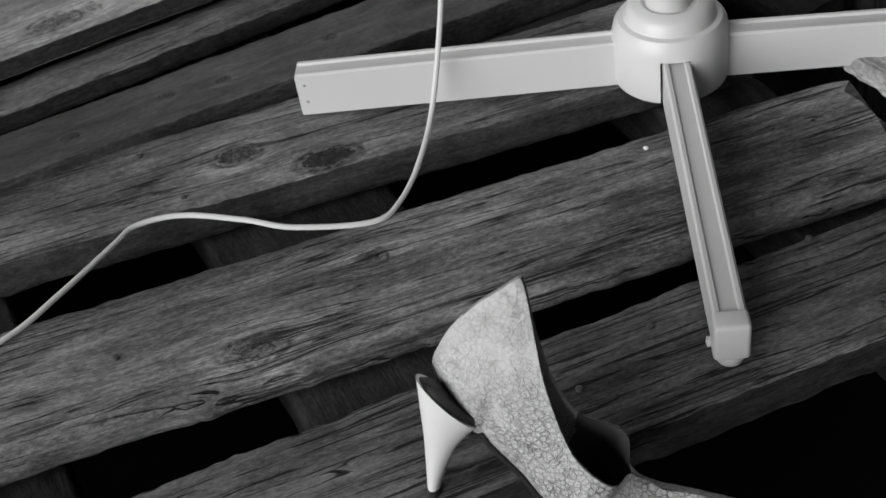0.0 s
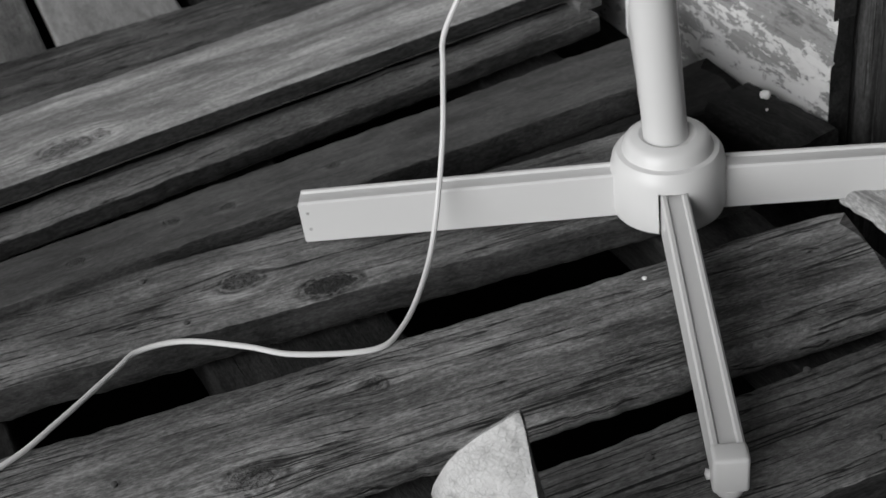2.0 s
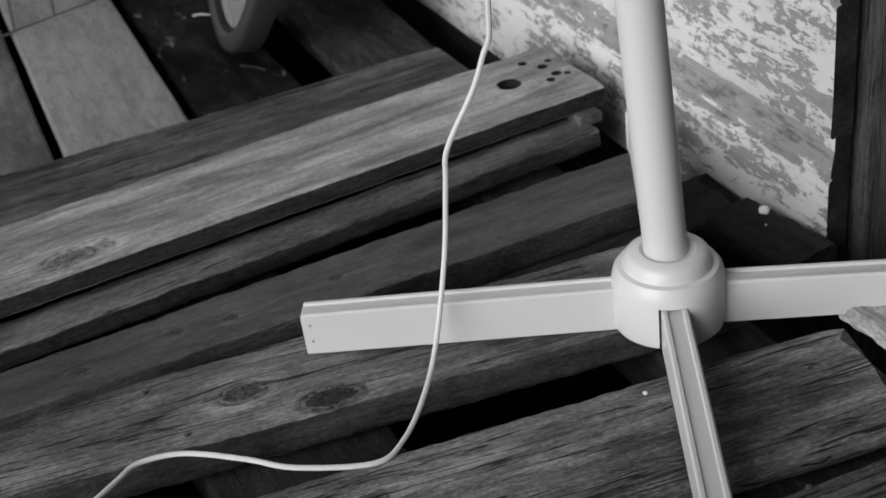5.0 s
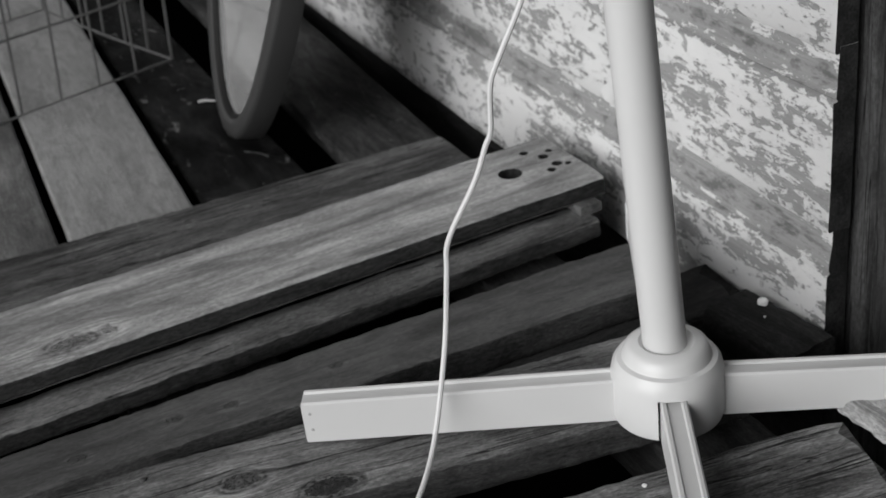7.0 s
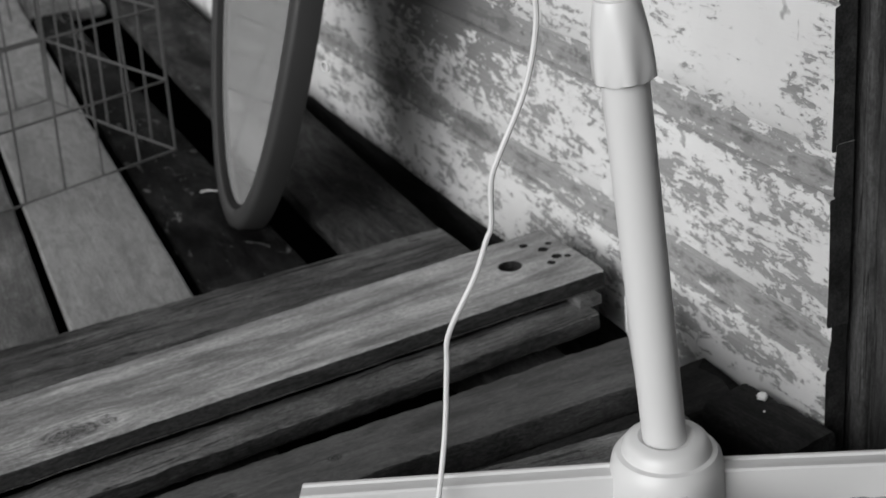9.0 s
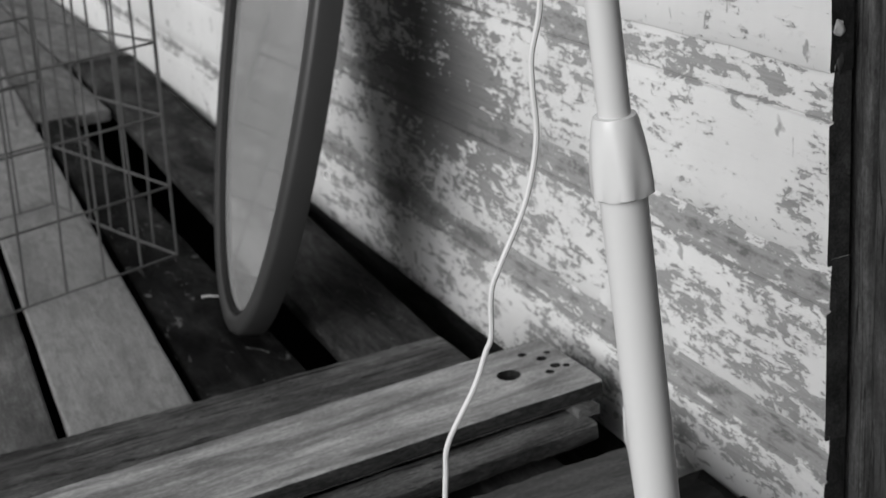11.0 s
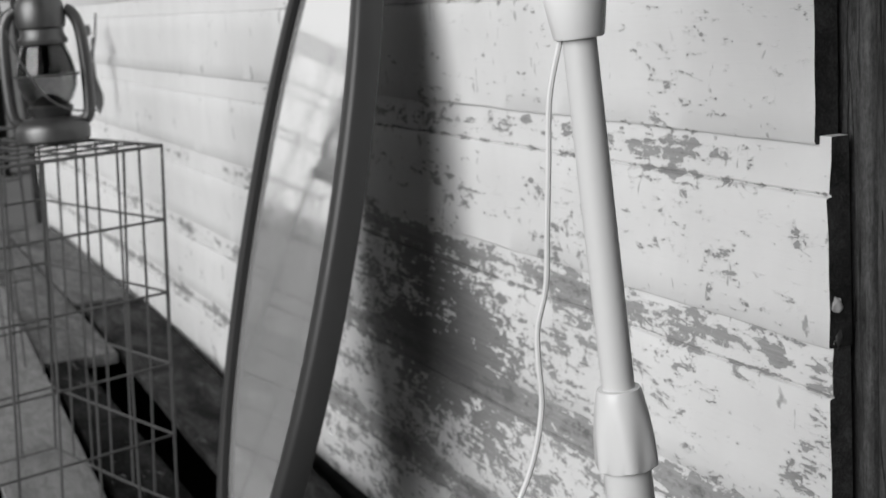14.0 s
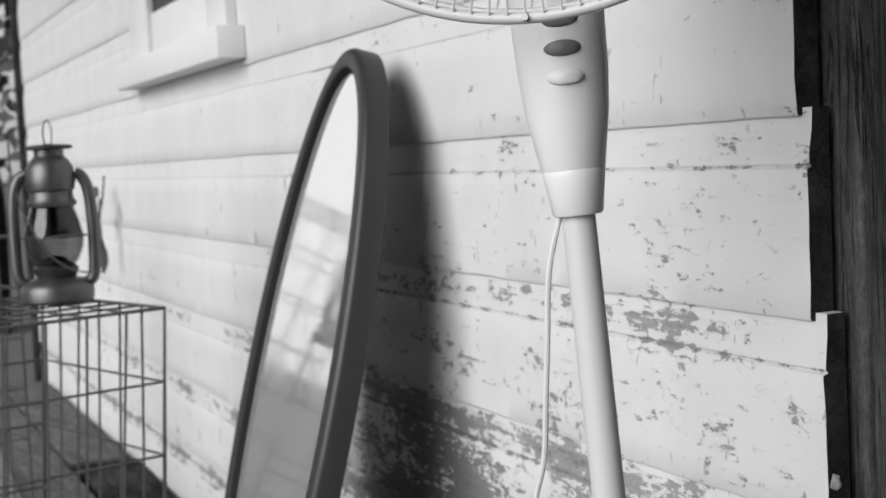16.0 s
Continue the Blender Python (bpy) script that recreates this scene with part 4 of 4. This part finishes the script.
def lantern():
    base = Vector((-1.315, -0.369, CAGE.z + CAGE_H + 0.003))
    ob = thing("hurricane_lantern", "dull tin hurricane lantern standing on the wire cage", "lantern", at=Matrix.Translation(base))
    part("fuel_tank", lathe([(0.0, 0.0), (0.05, 0.0), (0.054, 0.004), (0.055, 0.018), (0.052, 0.027), (0.044, 0.034), (0.03, 0.038), (0.0, 0.039)], 40), TIN, ob, "round tin fuel tank")
    part("burner", lathe([(0.0, 0.037), (0.028, 0.037), (0.032, 0.046), (0.034, 0.052), (0.024, 0.06), (0.014, 0.068), (0.0, 0.072)], 32), TIN_DARK, ob)
    part("globe", lathe([(0.028, 0.055), (0.035, 0.064), (0.043, 0.083), (0.0445, 0.10), (0.040, 0.122), (0.033, 0.142), (0.031, 0.148), (0.0295, 0.148), (0.0315, 0.141), (0.0385, 0.121), (0.043, 0.10), (0.0415, 0.083), (0.0335, 0.065), (0.0265, 0.056)], 40), GLASS, ob, "sooty glass globe")
    part("soot_layer", lathe([(0.0408, 0.104), (0.0378, 0.121), (0.0308, 0.141), (0.029, 0.1455), (0.028, 0.1455), (0.0295, 0.141), (0.0365, 0.121), (0.0396, 0.104)], 40), LIP_BLACK, ob, "black soot inside the upper globe")
    part("collar", lathe([(0.0, 0.146), (0.036, 0.146), (0.037, 0.152), (0.032, 0.16), (0.032, 0.168), (0.0, 0.169)], 32), TIN, ob)
    part("chimney", lathe([(0.0, 0.166), (0.029, 0.166), (0.035, 0.171), (0.037, 0.182), (0.035, 0.205), (0.028, 0.216), (0.022, 0.222), (0.022, 0.232), (0.0, 0.233)], 36), TIN, ob, "domed tin chimney")
    part("cap", lathe([(0.0, 0.232), (0.033, 0.232), (0.036, 0.234), (0.034, 0.238), (0.0, 0.241)], 32), TIN_DARK, ob, "flat blackened cap")
    r = Vector((0.25, 0.968, 0))
    for sgn in (1, -1):
        pts = [r * sgn * a + Vector((0, 0, z)) for a, z in ((0.044, 0.028), (0.054, 0.036), (0.0575, 0.06), (0.058, 0.12), (0.055, 0.165), (0.047, 0.188), (0.036, 0.196))]
        part("air_tube", tube(smooth_path(pts, 5), lambda f: 0.0088, 12), TIN, ob, "bent tin side tube")
    part("wire_guard", tube([(0.0475 * math.cos(a), 0.0475 * math.sin(a), 0.10) for a in [2 * math.pi * i / 40 for i in range(40)]], 0.0014, 6, ring=True), TIN_DARK, ob)
    loop = [r * (0.0065 * math.sin(t)) + Vector((0, 0, 0.256 - 0.02 * math.cos(t))) for t in [2 * math.pi * i / 24 for i in range(24)]]
    part("ring", tube(loop, 0.0012, 6, ring=True), STEEL, ob, "thin wire ring")
    pts = [r * a + Vector((0.05, 0, z)) for a, z in ((-0.058, 0.17), (-0.045, 0.13), (-0.015, 0.075), (0.02, 0.05), (0.058, 0.045))]
    part("bail", tube(smooth_path(pts, 6), 0.0014, 6), STEEL, ob, "wire carrying handle hanging down")
    return ob


lantern()


# ---- window at the far part of the wall ----
def window():
    ob = thing("window_1", "small white-painted window with a deep sill", "window", kind="structure")
    part("window_sill", box(-2.37, -1.485, -0.052, -0.001, 1.183, 1.24, 0.003), PAINT_SOUND, ob)
    part("casing", box(-2.34, -2.16, -0.022, -0.001, 1.242, 2.2, 0.002), PAINT_SOUND, ob)
    part("casing", box(-1.66, -1.53, -0.022, -0.001, 1.242, 2.2, 0.002), PAINT_SOUND, ob)
    part("casing", box(-2.38, -1.49, -0.024, -0.001, 2.202, 2.34, 0.002), PAINT_SOUND, ob)
    part("window_frame", box(-2.158, -1.662, -0.012, -0.001, 1.242, 1.335, 0.002), PAINT_SOUND, ob)
    part("pane", box(-2.158, -1.662, -0.006, -0.001, 1.337, 2.2), TIN_DARK, ob, "dark window pane")


window()
tagged(mesh_object("corner_board", box(-4.42, -4.36, -0.02, 0.08, -0.1, 2.6, 0.004), WOOD_DARK), "dark corner board at the end of the wall", "trim", kind="structure")


# ---- small things by the wall ----
ob = mesh_object("twig", tube(smooth_path([(-0.014, -0.002, 0.0), (-0.004, 0.0005, 0.001), (0.006, -0.0005, 0.0005), (0.014, 0.002, 0.0)], 5), lambda f: 0.0019 - 0.0009 * f, 7), RIVET)
ob.matrix_world = pose(-0.935, -0.282, 0.2655, 0, 0, 55)
tagged(ob, "short pale broken twig lying by the mirror", "twig")


def chunk(name, loc, size, mat, label, category, seed, turn=0.0):
    bm = bmesh.new()
    bmesh.ops.create_icosphere(bm, subdivisions=3, radius=1)
    for v in bm.verts:
        n = 1 + 0.28 * noise.noise(v.co * 1.7 + Vector((seed, 0, 0))) + 0.1 * noise.noise(v.co * 5 + Vector((seed, 3, 0)))
        v.co = Vector((v.co.x * size[0], v.co.y * size[1], v.co.z * size[2])) * n
    ob = mesh_object(name, bm, mat)
    ob.matrix_world = pose(*loc, 0, 0, turn)
    return tagged(ob, label, category)


ob = mesh_object("wood_offcut", board_mesh(0.105, 0.056, 0.033, 0.0025, seed=31, round_=0.006, ragged=0.006, steps=34), WOOD_DARK)
ob.matrix_world = pose(-0.030, -0.037, 0.296, 0, 0, 8)
tagged(ob, "dark rotten wood offcut at the foot of the wall", "wood")
ob = mesh_object("wood_offcut", board_mesh(0.5, 0.045, 0.014, 0.004, seed=72, ragged=0.02), WOOD_LIGHT)
ob.matrix_world = pose(0.36, -0.045, 0.314, 0, 0, 2)
tagged(ob, "pale weathered board laid along the wall", "wood")
chunk("pebble", (-0.055, -0.024, 0.2995), (0.0055, 0.0045, 0.0035), HEEL_WHITE, "small white pebble on the dark offcut", "stone", 3)
chunk("pebble", (-0.036, -0.036, 0.2975), (0.001, 0.001, 0.001), HEEL_WHITE, "tiny white crumb on the dark offcut", "stone", 5)
chunk("paint_flake", (0.107, -0.250, 0.3015), (0.0022, 0.0018, 0.001), HEEL_WHITE, "tiny white paint flake on a floor board", "flake", 8)
chunk("resin_lump", (-0.004, 0.008, 0.733), (0.006, 0.007, 0.0085), RIVET, "pale resin lump on the end of the siding", "lump", 9)
chunk("resin_lump", (-0.005, 0.010, 0.708), (0.006, 0.006, 0.014), FRAME_DARK, "dark resin run below the pale lump", "lump", 12)
hook = thing("screw_eye", "small bright screw eye on the back of the mirror", "hook", at=Matrix.Translation((-0.630, -0.1960, 0.500)))
part("eye", tube([(0.006 * math.cos(a), 0.002 * math.cos(a), 0.006 * math.sin(a)) for a in [2 * math.pi * i / 20 for i in range(20)]], 0.0014, 6, ring=True), WHITE_METAL, hook)
part("shank", tube([(-0.006, 0, 0), (-0.02, 0.004, 0)], 0.0013, 6), WHITE_METAL, hook)


def nail(x, y, z, r=0.0024):
    ob = mesh_object("nail", lathe([(0.0, -0.002), (r, -0.002), (r, 0.0006), (r * 0.7, 0.001), (0.0, 0.0011)], 12), STEEL)
    ob.matrix_world = Matrix.Translation((x, y, z))
    return tagged(ob, "rusty nail head sunk in a floor board", "nail", "nails in the boards")


for x, y, z in ((0.249, -0.214, 0.301), (0.322, -0.216, 0.301), (0.284, -0.409, 0.301), (0.206, -0.214, 0.301), (0.262, -0.345, 0.301), (-0.035, -0.56, 0.303), (0.098, -0.651, 0.301), (-0.105, -0.575, 0.303), (-0.156, -0.481, 0.311), (-0.135, -0.4, 0.311), (-0.17, -0.53, 0.311)):
    nail(x, y, z)


# ---- dry sprig hanging on the wall ----
def sprig():
    ob = thing("dry_sprig", "dry dark leaf sprig hanging against the wall", "plant", at=Matrix.Translation((-2.72, -0.03, 0.93)))
    stem = [(0, 0, 0.06), (0.01, -0.01, 0.0), (0.0, -0.02, -0.06), (0.02, -0.02, -0.11)]
    part("stem", tube(smooth_path(stem, 5), 0.0025, 6), WOOD_DARK, ob)
    for k, (x, z, a, ln) in enumerate(((0.0, 0.03, 200, 0.06), (0.01, 0.0, 330, 0.07), (0.0, -0.03, 220, 0.06), (0.0, -0.06, 300, 0.075), (0.02, -0.1, 250, 0.06), (0.02, -0.11, 290, 0.08))):
        rows = []
        for i in range(7):
            f = i / 6
            w = 0.014 * math.sin(math.pi * (0.06 + 0.9 * f))
            rows.append([(ln * f, -w, 0.012 * f * f), (ln * f, 0.0, 0.012 * f * f - 0.003), (ln * f, w, 0.012 * f * f), (ln * f, 0.0, 0.012 * f * f - 0.0045)])
        bm = grid_mesh(rows)
        bmesh.ops.transform(bm, matrix=Matrix.Translation((x, -0.02, z)) @ Matrix.Rotation(-radians(a), 4, "Y") @ Matrix.Rotation(radians(50 + 23 * k), 4, "X"), verts=bm.verts)
        part("leaf", bm, LEAF, ob)


sprig()


# ---- trees beyond the far end of the porch ----
def tree(x, y, h, seed):
    rnd = random.Random(seed)
    ob = thing("tree", "dark leafy tree beyond the end of the porch", "tree", "trees in the yard", at=Matrix.Translation((x, y, -0.12)))
    bend = [(0, 0, 0), (0.1, 0.05, h * 0.2), (-0.05, 0.1, h * 0.45), (0.05, 0.0, h * 0.7)]
    part("trunk", tube(smooth_path(bend, 5), lambda f: 0.16 * (1 - 0.8 * f) + 0.02, 10), WOOD_DARK, ob)
    bm = bmesh.new()
    for c in range(14):
        a, up, out = rnd.uniform(0, 6.3), rnd.uniform(0.5, 1.0), rnd.uniform(0.1, 1.0)
        mid = Vector((math.cos(a) * out * h * 0.36 * (1.15 - up * 0.6), math.sin(a) * out * h * 0.36 * (1.15 - up * 0.6), up * h))
        for k in range(30):
            p = mid + Vector((rnd.gauss(0, 0.3), rnd.gauss(0, 0.3), rnd.gauss(0, 0.22)))
            u = Vector((rnd.gauss(0, 1), rnd.gauss(0, 1), rnd.gauss(0, 1))).normalized() * rnd.uniform(0.06, 0.13)
            w = u.cross(Vector((rnd.gauss(0, 1), rnd.gauss(0, 1), rnd.gauss(0, 1)))).normalized() * 0.04
            v = [bm.verts.new(q) for q in (p - u, p + w, p + u, p - w)]
            bm.faces.new(v)
    tagged(part("crown", bm, LEAF, ob, smooth=False), kind="stuff")
    return ob


for i, (x, y, h) in enumerate(((-8.2, 1.2, 2.6), (-9.5, 0.3, 2.4), (-10.5, 2.8, 3.6))):
    tree(x, y, h, 100 + i)
